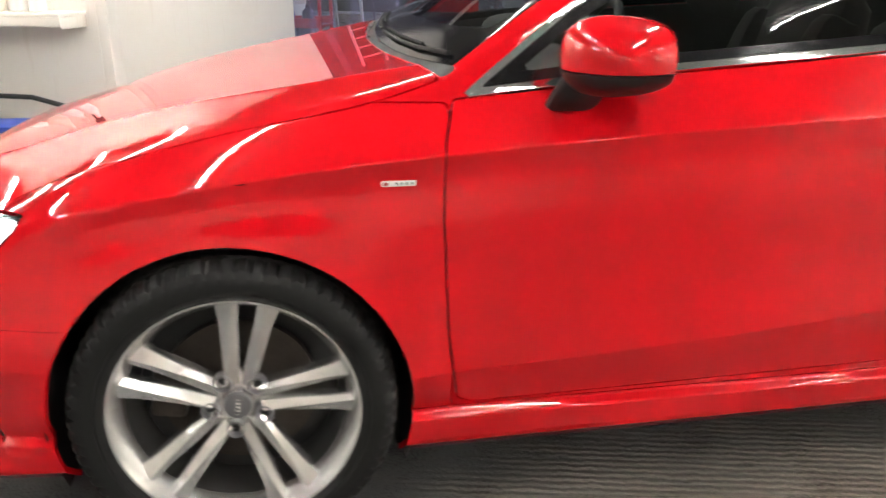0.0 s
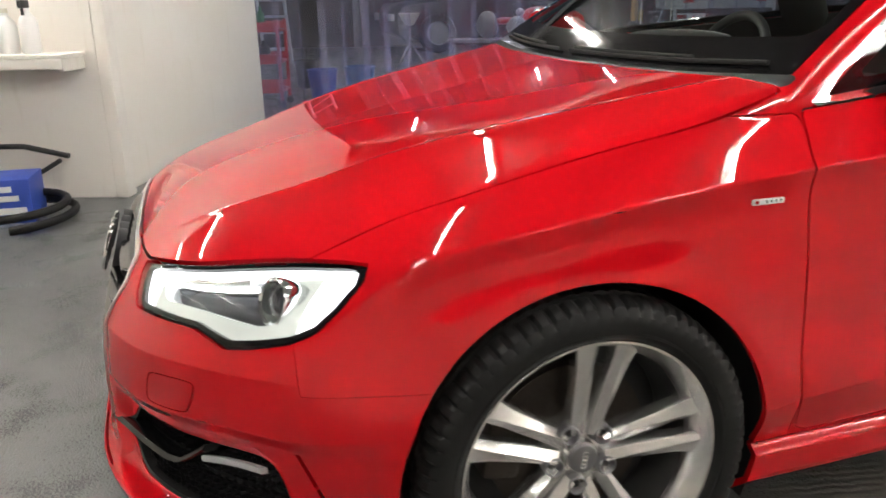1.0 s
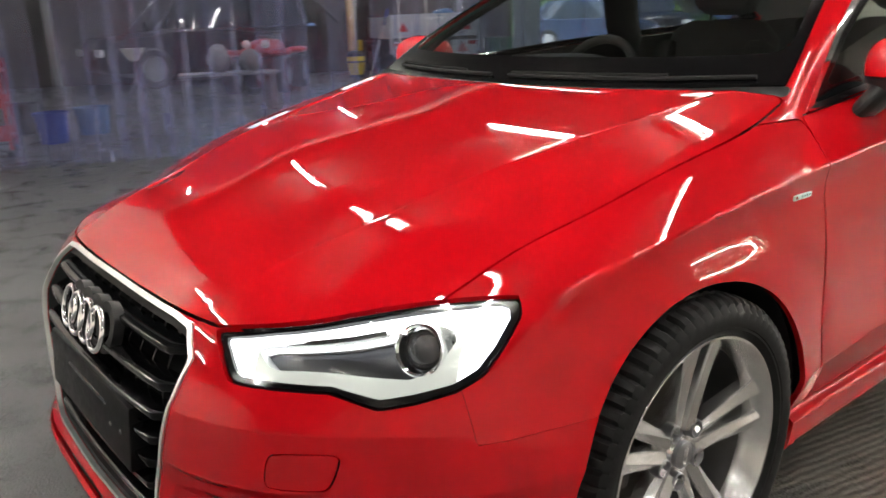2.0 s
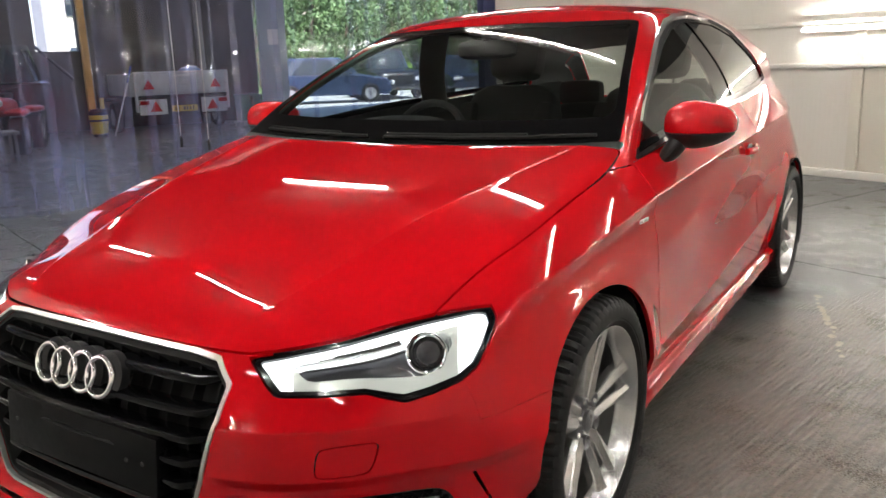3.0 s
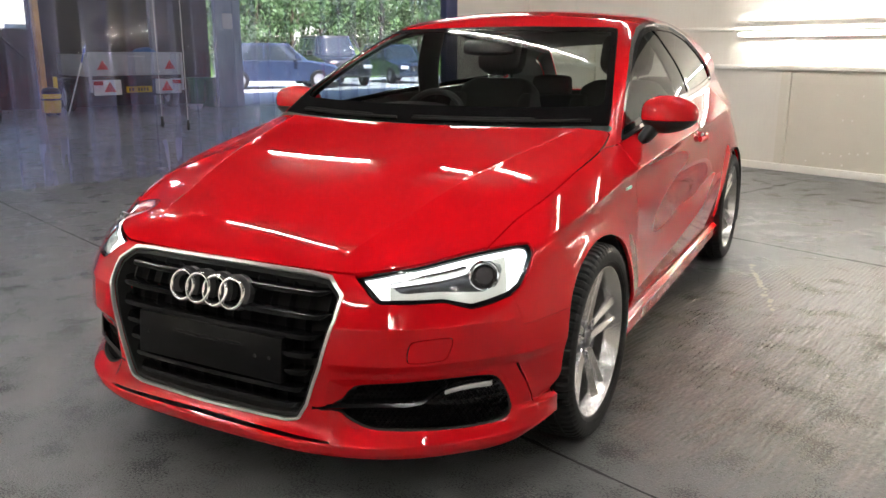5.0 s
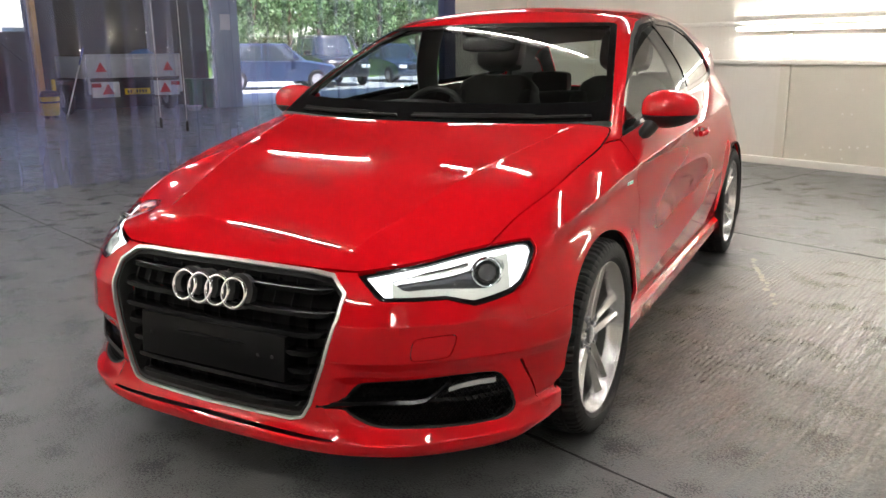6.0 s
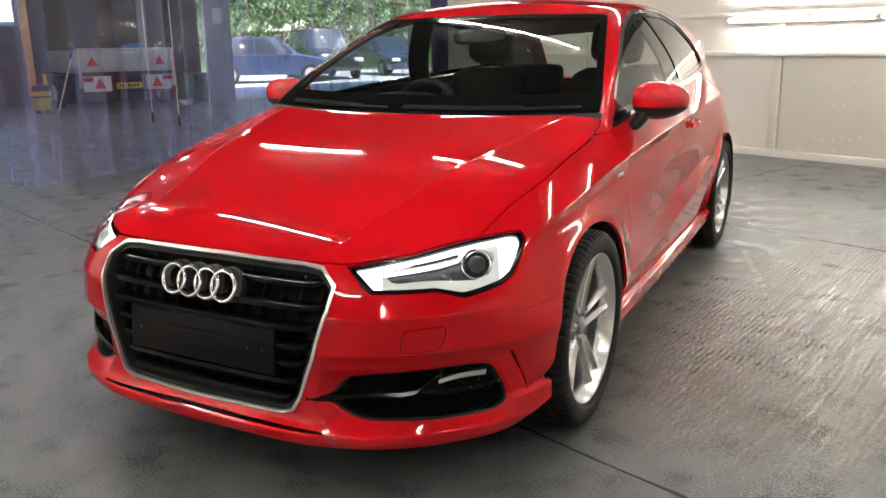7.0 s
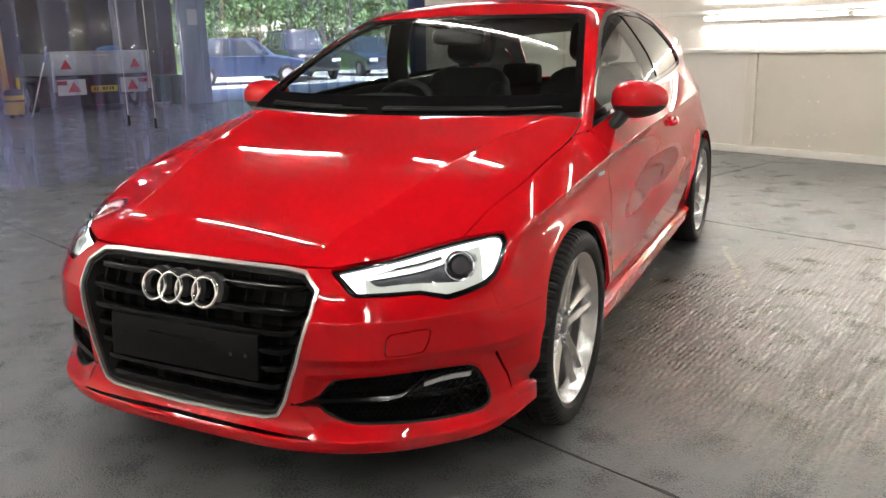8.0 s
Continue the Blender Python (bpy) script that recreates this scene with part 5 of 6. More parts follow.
# dark, chipped joints and a fine crack
rng = random.Random(11)
for (u0, v0), (u1, v1), half in (((-5.6, joint_v(-5.6)), (EAST, joint_v(EAST)), 0.005), ((-5.6, 3.259), (EAST, 3.259), 0.008), ((-1.324, 3.27), (-1.324, 6.5), 0.003)):
    a, b = Vector((u0, v0, 0)), Vector((u1, v1, 0))
    n = int((b - a).length / 0.035)
    out = (b - a).normalized().cross(Vector((0, 0, 1)))
    bm = bmesh.new()
    rows = []
    wander = 0.0
    for k in range(n + 1):
        wander = 0.9 * wander + rng.gauss(0, half * 0.25)
        p = a.lerp(b, k / n) + out * wander
        wide = half * rng.choice((0.6, 0.8, 1.0, 1.0, 1.3, 1.9))
        rows.append([bm.verts.new(ROOM_M @ (p + out * s * wide + Vector((0, 0, z)))) for s, z in ((-1, -0.01), (-0.9, 0.0007), (0.9, 0.0007), (1, -0.01))])
    for r, q in zip(rows, rows[1:]):
        for k in range(3):
            bm.faces.new((r[k], r[k + 1], q[k + 1], q[k]))
    bmesh.ops.recalc_face_normals(bm, faces=bm.faces[:])
    part("joint", bm, M_JOINT, floor, smooth=False)

# a line of white paint flakes on the worn lane
rng = random.Random(5)
for k in range(16):
    f = k / 15 + rng.uniform(-0.02, 0.02)
    u, v, r = 0.02 + 0.50 * f + rng.uniform(-0.012, 0.012), 2.69 - 0.68 * f + rng.uniform(-0.012, 0.012), rng.uniform(0.010, 0.026)
    bm = bmesh.new()
    prism(bm, [(r * rng.uniform(0.5, 1.0) * math.cos(a), 1.5 * r * rng.uniform(0.5, 1.0) * math.sin(a)) for a in np.linspace(0, 5.6, 8)], 0.0012, ROOM_M @ Matrix.Translation((u, v, 0.0)) @ Matrix.Rotation(0.63, 4, "Z"))
    part("paint_flake", bm, M_FLAKE, floor, smooth=False)

wall_n = flat("wall_north", (WEST, NORTH, 0), (EAST + 0.2, NORTH + 0.2, TOP), M_RIB, "white painted ribbed panel wall with scuffs", "wall")
flat("wall_east", (EAST, SOUTH, 0), (EAST + 0.2, NORTH, TOP), M_WALL, "white painted wall", "wall")
flat("wall_south", (-2.45, SOUTH - 0.2, 0), (EAST + 0.2, SOUTH, TOP), M_WALL, "white painted wall", "wall")
flat("pier", (WEST, SOUTH - 0.2, 0), (-2.45, -2.14, TOP), M_WALL, "white painted pier with stains near the floor", "wall", 0.012)
flat("pier_edge", (-2.56, -2.14, 0), (-2.44, -2.06, TOP), M_WALL, "white boxed pipe run on the pier's edge", "trim", 0.02)
flat("wall_west", (WEST - 0.1, 5.22, 0), (WEST, NORTH + 0.2, TOP), M_WALL, "short white wall beside the curtain", "wall")
flat("ceiling", (WEST - 0.1, SOUTH - 0.2, TOP), (EAST + 0.2, NORTH + 0.2, TOP + 0.12), M_CEIL, "dark ceiling over the tube lights", "ceiling")
flat("curtain_post", (WEST - 0.06, 5.02, 0), (WEST + 0.06, 5.20, TOP), M_BLUE, "dark blue steel post beside the strip curtain", "post", 0.008)
# rails, posts and skirting of the far wall
for z, d, h in ((1.035, 0.07, 0.045), (1.435, 0.05, 0.04), (2.15, 0.05, 0.04)):
    flat("wall_rail", (WEST, NORTH - d, z), (EAST, NORTH - 0.0, z + h), M_WALL, "white painted horizontal timber rail", "trim", 0.004)
for u in (-4.4, -1.835, 0.75, 3.3, 5.85):
    flat("wall_post", (u - 0.05, NORTH - 0.035, 0.08), (u + 0.05, NORTH, 1.033), M_BOARD, "cream painted vertical board", "trim", 0.003)
    flat("wall_post", (u - 0.05, NORTH - 0.028, 1.082), (u + 0.05, NORTH, 1.433), M_BOARD, "cream painted vertical board", "trim", 0.003)
flat("baseboard", (WEST, NORTH - 0.045, 0), (EAST, NORTH, 0.075), M_WALL, "white painted skirting with chips", "trim", 0.006)
flat("smooth_panel", (-1.78, NORTH - 0.012, 0.078), (EAST, NORTH - 0.001, 1.03), M_BOARD, "smooth cream wall board with filled screw holes", "wall panel", 0.002)
for u, z in ((-1.30, 0.80), (-1.05, 0.80), (-1.22, 0.56), (-1.13, 0.56), (-1.38, 0.22), (-1.31, 0.22), (-1.20, 0.21), (-1.12, 0.24), (-1.04, 0.24), (-0.95, 0.26), (-1.55, 0.13), (-1.18, 0.12)):
    bm = bmesh.new()
    lathe(bm, [(0.0005, 0.004), (0.007, 0.003), (0.011, 0.0)], 12, m=ROOM_M @ Matrix.Translation((u, NORTH - 0.012, z)) @ Matrix.Rotation(radians(90), 4, "X"))
    tagged(part("screw_plug", bm, M_WALL), "white filled screw hole in the wall board", "plug", "screw plugs")


def light_tube(u, v, z=2.60, length=1.5):
    lamp = tagged(empty("tube_light", ROOM_M @ Matrix.Translation((u, v, z))), "lit white fluorescent tube light on a batten", "lamp", "tube lights")
    bm = bmesh.new()
    lathe(bm, [(0.0005, -length / 2 + 0.02), (0.0095, -length / 2 + 0.02), (0.0095, length / 2 - 0.02), (0.0005, length / 2 - 0.02)], 14, m=Matrix.Rotation(radians(90), 4, "Y"))
    part("tube", bm, M_TUBE, lamp)
    bm = bmesh.new()
    add_box(bm, (-length / 2, -0.025, 0.05), (length / 2, 0.025, TOP - z), bevel=0.004)
    part("batten", bm, M_BATTEN, lamp)
    for s in (-1, 1):
        bm = bmesh.new()
        add_box(bm, (s * (length / 2 - 0.011) - 0.011, -0.016, -0.018), (s * (length / 2 - 0.011) + 0.011, 0.016, 0.06), bevel=0.003)
        part("end_holder", bm, M_BATTEN, lamp)
    return lamp


tube_first = light_tube(-3.95, -0.37)
# u -1.55: two unseen tubes, added only to brighten the pier
for u, v in ((-1.45, -0.37), (0.95, -0.37), (3.4, -0.37), (1.25, 1.71), (3.6, 1.71), (-3.55, 3.6), (-1.15, 3.6), (1.25, 3.6), (3.6, 3.6), (-1.6, -2.4), (0.95, -2.4), (3.4, -2.4), (-1.55, -3.5), (-1.55, -4.9), (1.4, -4.6)):
    copy_thing(tube_first, ROOM_M @ Matrix.Translation((u, v, 2.60)))
for u, v, turn, size in ((-3.40, 1.51, 17, 0.80), (-1.28, 1.68, -8, 1.06)):
    copy_thing(tube_first, ROOM_M @ Matrix.Translation((u, v, 2.60)) @ Matrix.Rotation(radians(turn), 4, "Z") @ Matrix.Diagonal((size, 1, 1, 1)))
# tubes on the far wall, lying on the upper rail
for u in (-1.63, -0.10, 1.43, 2.96):
    lamp = copy_thing(tube_first, ROOM_M @ Matrix.Translation((u, NORTH - 0.115, 1.395)) @ Matrix.Rotation(radians(-90), 4, "X") @ Matrix.Diagonal((1, 1, 0.6, 1)))

# ---- the strip curtain ----
curtain = tagged(empty("strip_curtain", ROOM_M @ Matrix.Translation((WEST, 0, 0))), "clear plastic strip curtain hanging to the floor", "curtain")


def strip_mesh(bow, wave):
    bm = bmesh.new()
    rows = []
    for z in np.linspace(0.015, TOP - 0.04, 24):
        sway = wave * math.sin(z * 2.1 + bow * 300) * (1 - z / TOP)
        # a rounded bead runs down both edges
        row = [(-0.006, -0.1255), (-0.003, -0.1275)] + [(bow * (1 - s * s), s * 0.125) for s in np.linspace(-1, 1, 9)] + [(-0.003, 0.1275), (-0.006, 0.1255)]
        rows.append([bm.verts.new((x + sway, y, z + (0.02 * (z < 0.1)) * y / 0.125)) for x, y in row])
    for a, b in zip(rows, rows[1:]):
        for k in range(12):
            bm.faces.new((a[k], a[k + 1], b[k + 1], b[k]))
    me = bpy.data.meshes.new("strip")
    bm.to_mesh(me)
    bm.free()
    me.materials.append(M_PVC)
    me.shade_smooth()
    return me


strip_kinds = [strip_mesh(b, w) for b, w in ((0.020, 0.012), (-0.014, 0.018), (0.030, -0.010), (-0.024, -0.016), (0.012, 0.022))]
rng = random.Random(7)
v = -2.05
i = 0
while v < 5.0:
    ob = new("strip", strip_kinds[rng.randrange(5)])
    ob.parent = curtain
    ob.matrix_basis = Matrix.Translation(((0.022 if i % 2 else -0.022) + rng.uniform(-0.008, 0.008), v, 0)) @ Matrix.Rotation(radians(rng.uniform(-7, 7)), 4, "Z")
    v += rng.uniform(0.19, 0.235)
    i += 1
boxed("curtain_rail", (-0.05, -2.1, TOP - 0.06), (0.05, 5.02, TOP - 0.002), M_BATTEN, curtain, 0.004)
for vv, z in ((1.36, 0.585), (1.62, 0.535)):
    cord = tagged(empty("pull_cord", ROOM_M @ Matrix.Translation((WEST + 0.09, vv, 0))), "thin pale cord with a black weight", "cord", "pull cords")
    bm = bmesh.new()
    tube(bm, [(0, 0, z), (0.004, 0.0, 1.6), (0, 0.0, TOP)], 0.003, 6)
    part("cord", bm, M_BATTEN, cord)
    bm = bmesh.new()
    lathe(bm, [(0.0005, z + 0.02), (0.010, z + 0.015), (0.014, z - 0.03), (0.014, z - 0.075), (0.009, z - 0.085), (0.0005, z - 0.086)], 16)
    part("weight", bm, M_BLACK, cord)

# ---- by the pier: shelf with bottles, vacuum cleaner ----
shelf = tagged(empty("wall_shelf", ROOM_M @ Matrix.Translation((-2.44, -2.2, 0.83))), "white painted wooden shelf on the pier", "shelf")
boxed("board", (0, -1.6, 0), (0.26, 0, 0.022), M_WALL, shelf, 0.003)
boxed("front_lip", (0.24, -1.6, -0.055), (0.258, 0, -0.001), M_WALL, shelf, 0.003)
boxed("end_bracket", (0.0, -0.03, -0.07), (0.235, -0.008, -0.002), M_WALL, shelf, 0.003)


def bottle(u, v, z, r, h, mat, label, trigger=None):
    b = tagged(empty("bottle", ROOM_M @ Matrix.Translation((u, v, z))), label, "bottle", "bottles on the shelf")
    bm = bmesh.new()
    lathe(bm, [(0.0005, 0), (r * 0.9, 0), (r, 0.01), (r, h * 0.62), (r * 0.8, h * 0.72), (r * 0.35, h * 0.84), (r * 0.32, h * 0.92), (0.0005, h * 0.92)], 24)
    part("flask", bm, mat, b)
    bm = bmesh.new()
    if trigger:
        add_box(bm, (-0.02, -0.012, h * 0.92), (0.06, 0.012, h * 1.08), bevel=0.004)
        add_box(bm, (0.03, -0.006, h * 0.78), (0.042, 0.006, h * 0.93))
    else:
        lathe(bm, [(0.0005, h), (r * 0.36, h), (r * 0.36, h * 0.9), (0.0005, h * 0.9)], 16)
    part("cap", bm, trigger or M_BOARD, b)


bottle(-2.30, -2.42, 0.853, 0.05, 0.26, M_WHITEPL, "white plastic spray bottle with a dark trigger", M_BLACK)
bottle(-2.32, -2.56, 0.853, 0.055, 0.24, M_WHITEPL, "white plastic bottle on the shelf")
bottle(-2.29, -2.70, 0.853, 0.06, 0.30, M_BOARD, "cream plastic bottle on the shelf")
bottle(-2.33, -2.88, 0.853, 0.05, 0.22, M_WHITEPL, "white plastic bottle on the shelf")

vac = tagged(empty("blue_box", ROOM_M @ Matrix.Translation((-2.02, -2.52, 0)) @ Matrix.Rotation(radians(18), 4, "Z")), "blue cardboard box with pale bars on the floor", "box")
boxed("carton", (-0.15, -0.20, 0.0), (0.15, 0.14, 0.235), M_CARTON, vac, 0.006)
for k, (a, b) in enumerate(((0.17, 0.20), (0.12, 0.15), (0.05, 0.085))):
    boxed("print_bar", (0.1495, -0.16, a), (0.152, 0.05 + 0.03 * k, b), M_WHITEPL, vac, 0.0, label="pale printed bar")
hose = tagged(empty("vacuum_hose", ROOM_M @ Matrix.Translation((-1.95, -2.30, 0))), "black ribbed vacuum hose lying in loops", "hose")
bm = bmesh.new()
pts = []
for k in range(90):
    a = k / 89 * 2 * math.pi * 1.55 + 0.4
    r = 0.27 - 0.0006 * k
    pts.append((r * math.cos(a) * 1.15 + 0.02, r * math.sin(a) - 0.12, 0.028 + 0.0009 * k + 0.0))
tube(bm, pts, 0.022, 10)
part("hose_pipe", bm, M_RUBBER, hose)
bm = bmesh.new()
tube(bm, [(-0.35, -0.75, 0.30), (-0.40, -0.55, 0.33), (-0.40, -0.30, 0.33), (-0.42, -0.05, 0.27)], 0.016, 10)
tube(bm, [(-0.42, -0.75, 0.16), (-0.45, -0.50, 0.14), (-0.45, -0.25, 0.17), (-0.44, -0.12, 0.24)], 0.014, 10)
part("wand", bm, M_BLACK, hose)
boxed("wand_foot", (-0.44, -0.9, 0.0), (-0.32, -0.6, 0.30), M_BLACK, hose, 0.02)

# ---- the hall beyond the curtain ----
BACK = -16.8
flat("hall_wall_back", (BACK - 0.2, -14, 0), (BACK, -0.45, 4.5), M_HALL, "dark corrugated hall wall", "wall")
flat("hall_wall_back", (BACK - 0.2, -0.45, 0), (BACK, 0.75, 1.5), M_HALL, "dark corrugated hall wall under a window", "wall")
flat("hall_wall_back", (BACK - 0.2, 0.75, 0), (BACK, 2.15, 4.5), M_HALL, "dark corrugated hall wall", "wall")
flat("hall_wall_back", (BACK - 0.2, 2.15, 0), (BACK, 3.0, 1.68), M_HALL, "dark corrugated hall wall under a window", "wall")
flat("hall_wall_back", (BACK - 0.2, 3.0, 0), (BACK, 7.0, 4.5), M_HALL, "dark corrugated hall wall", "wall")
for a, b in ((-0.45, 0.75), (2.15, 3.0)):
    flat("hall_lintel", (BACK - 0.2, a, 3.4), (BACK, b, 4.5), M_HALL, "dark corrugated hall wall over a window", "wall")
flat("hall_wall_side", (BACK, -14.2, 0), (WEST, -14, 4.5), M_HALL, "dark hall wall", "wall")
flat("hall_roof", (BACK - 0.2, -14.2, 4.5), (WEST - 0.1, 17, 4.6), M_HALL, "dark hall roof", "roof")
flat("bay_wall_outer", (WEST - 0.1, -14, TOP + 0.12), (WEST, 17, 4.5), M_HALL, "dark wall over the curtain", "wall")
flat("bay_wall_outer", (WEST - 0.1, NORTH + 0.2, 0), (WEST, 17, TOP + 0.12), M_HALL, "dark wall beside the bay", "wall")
flat("sliding_door", (-15.0, 6.30, 0), (-14.9, 6.93, 4.45), M_STEELBLUE, "grey-blue steel sliding door standing open", "door", 0.01)
for vv in (-3.2, 3.1, 5.6):
    flat("hall_column", (BACK + 0.02, vv - 0.07, 0), (BACK + 0.2, vv + 0.07, 4.48), M_GREYPL, "grey steel column", "column", 0.01)
notice = tagged(box("notice", (-14.899, 6.50, 1.70), (-14.885, 6.74, 2.03), M_WHITEPL, m=ROOM_M, bevel=0.002), "white notice on the sliding door", "notice")
post = tagged(box("timber_post", (-15.66, 2.78, 0.0), (-15.54, 2.91, 4.48), M_TIMBER, m=ROOM_M, bevel=0.006), "orange-brown timber post standing in the hall", "post")
for u, v in ((-12.0, 1.2), (-12.0, -2.6), (-9.5, 4.4), (-12.0, 4.6), (-9.5, 1.6), (-9.5, -1.2), (-14.2, 3.0), (-14.2, 0.0), (-9.5, -4.2)):
    copy_thing(tube_first, ROOM_M @ Matrix.Translation((u, v, 4.349)))


def wheel_simple(parent, x, y, z, r, w):
    bm = bmesh.new()
    m = Matrix.Translation((x, y, z)) @ Matrix.Rotation(radians(90), 4, "Y")
    lathe(bm, [(r * 0.62, -w / 2), (r * 0.9, -w / 2), (r, -w * 0.35), (r, w * 0.35), (r * 0.9, w / 2), (r * 0.62, w / 2), (r * 0.60, w * 0.3), (r * 0.60, -w * 0.3), (r * 0.62, -w / 2)], 28, m=m)
    tyre = part("tyre", bm, M_RUBBER, parent)
    bm = bmesh.new()
    lathe(bm, [(0.0005, w * 0.40), (r * 0.2, w * 0.42), (r * 0.55, w * 0.34), (r * 0.62, w * 0.44), (r * 0.62, -w * 0.44), (r * 0.2, -w * 0.42), (0.0005, -w * 0.40)], 20, m=m)
    part("wheel_disc", bm, M_GREYPL, tyre)


# trailer: its tail faces the bay
trailer = tagged(empty("trailer", ROOM_M @ Matrix.Translation((-14.5, 4.38, 0)) @ Matrix.Rotation(radians(90), 4, "Z")), "galvanised box trailer with red warning triangles", "trailer")
boxed("tailboard", (-0.90, -0.03, 0.76), (0.90, 0.0, 1.16), M_GALV, trailer, 0.004)
for s in (-1, 1):
    boxed("side_board", (s * 0.90 - 0.015, 0.0, 0.76), (s * 0.90 + 0.015, 2.2, 1.16), M_GALV, trailer, 0.004)
    boxed("corner_post", (s * 0.93 - 0.025, -0.05, 0.42), (s * 0.93 + 0.025, 0.02, 1.19), M_GALV, trailer, 0.004)
    boxed("mudguard", (s * 1.08 - 0.13, 0.7, 0.62), (s * 1.08 + 0.13, 1.4, 0.68), M_BLACK, trailer, 0.02)
    boxed("lamp_board", (s * 0.62 - 0.27, -0.05, 0.36), (s * 0.62 + 0.27, -0.02, 0.66), M_WHITEPL if s < 0 else M_GALV, trailer, 0.006)
    boxed("rear_lamp", (s * 0.80 - 0.09, -0.07, 0.56), (s * 0.80 + 0.09, -0.05, 0.64), M_TAIL, trailer, 0.006)
    wheel_simple(trailer, s * 1.08, 1.05, 0.30, 0.30, 0.17)
    for z0, w in ((0.86, 0.11), (0.42, 0.12)):
        x0 = s * (0.68 if z0 > 0.6 else 0.58)
        bm = bmesh.new()
        prism(bm, [(x0 - w, z0), (x0 + w, z0), (x0, z0 + 1.7 * w)], 0.008, Matrix.Rotation(radians(90), 4, "X") @ Matrix.Translation((0, 0, 0.031 if z0 > 0.6 else 0.051)))
        part("warning_triangle", bm, M_REFLECT, trailer, "red warning triangle")
boxed("bed", (-0.90, 0.0, 0.72), (0.90, 2.2, 0.757), M_GALV, trailer)
boxed("top_rail", (-0.95, -0.045, 1.162), (0.95, -0.005, 1.20), M_GALV, trailer, 0.006)
boxed("cross_beam", (-0.95, -0.03, 0.67), (0.95, 0.05, 0.74), M_BLACK, trailer, 0.004)
boxed("axle", (-1.0, 1.02, 0.27), (1.0, 1.08, 0.33), M_BLACK, trailer)
boxed("number_plate", (-0.26, -0.055, 0.40), (0.26, -0.045, 0.52), M_YELLOW, trailer, 0.003, label="yellow number plate")
for k in range(7):
    if k != 2:
        boxed("plate_bar", (-0.21 + k * 0.06, -0.058, 0.43), (-0.175 + k * 0.06, -0.0552, 0.495), M_BLACK, trailer, label="black bar")
boxed("label_bar", (-0.18, -0.034, 1.10), (0.18, -0.0305, 1.13), M_WHITEPL, trailer, label="white label bar")
tarp = tagged(empty("tarpaulin", ROOM_M @ Matrix.Translation((-14.9, 4.7, 0.76))), "folded blue tarpaulin in the trailer", "tarpaulin")
bm = bmesh.new()
blob(bm, (0.22, 0.30, 0.27), Matrix.Translation((0, 0, 0.27)), 2.2, 14)
for q in bm.verts:
    q.co += Vector(noise.noise_vector(q.co * 7)) * 0.03
part("cover", bm, M_TARP, tarp)

# yellow vacuum cleaner with a mop handle
mopvac = tagged(empty("bucket_vacuum", ROOM_M @ Matrix.Translation((-14.5, 2.70, 0))), "yellow and black tub vacuum cleaner", "vacuum cleaner")
bm = bmesh.new()
lathe(bm, [(0.0005, 0.06), (0.13, 0.06), (0.15, 0.10), (0.175, 0.40), (0.17, 0.42), (0.0005, 0.42)], 28)
part("tub", bm, M_YELLOW, mopvac)
bm = bmesh.new()
lathe(bm, [(0.176, 0.30), (0.184, 0.305), (0.184, 0.33), (0.176, 0.335)], 28)
part("band", bm, M_BLACK, mopvac)
bm = bmesh.new()
lathe(bm, [(0.17, 0.42), (0.165, 0.48), (0.12, 0.53), (0.0005, 0.545)], 28)
part("motor_head", bm, M_BLACK, mopvac)
boxed("head_fin", (-0.03, 0.06, 0.46), (0.05, 0.13, 0.74), M_YELLOW, mopvac, 0.02)
for a in range(4):
    bm = bmesh.new()
    bmesh.ops.create_uvsphere(bm, u_segments=12, v_segments=8, radius=0.035, matrix=Matrix.Translation((0.12 * math.cos(a * 1.57 + 0.7), 0.12 * math.sin(a * 1.57 + 0.7), 0.035)))
    part("castor", bm, M_BLACK, mopvac)
mop = tagged(empty("broom", ROOM_M @ Matrix.Translation((-14.45, 2.98, 0))), "broom with a pale handle and a blue grip leaning up", "broom")
bm = bmesh.new()
tube(bm, [(0, -0.02, 0.0), (0, 0.32, 1.0)], 0.014, 8)
part("handle", bm, M_WHITEPL, mop)
bm = bmesh.new()
tube(bm, [(0, 0.32, 1.0), (0, 0.42, 1.32)], 0.017, 8)
part("grip", bm, M_CARTON, mop)

for k, (u, v) in enumerate(((-15.2, 5.92), (-15.2, 6.22))):
    bin_ = tagged(empty("bin", ROOM_M @ Matrix.Translation((u, v, 0))), "green plastic bin with a flat lid", "bin", "green bins")
    bm = bmesh.new()
    add_box(bm, (-0.16, -0.13, 0), (0.16, 0.13, 0.60), bevel=0.02)
    for q in bm.verts:
        q.co.x *= 0.85 + 0.25 * q.co.z
        q.co.y *= 0.85 + 0.25 * q.co.z
    part("tub", bm, M_GREEN, bin_)
    boxed("lid", (-0.18, -0.15, 0.601), (0.18, 0.15, 0.65), M_GREEN, bin_, 0.015)
dish = tagged(empty("bowl", ROOM_M @ Matrix.Translation((-14.6, 5.62, 0))), "pale metal bowl on the floor", "bowl")
bm = bmesh.new()
lathe(bm, [(0.0005, 0.0), (0.11, 0.0), (0.17, 0.10), (0.165, 0.10), (0.10, 0.012), (0.0005, 0.012)], 24)
part("basin", bm, M_GALV, dish)


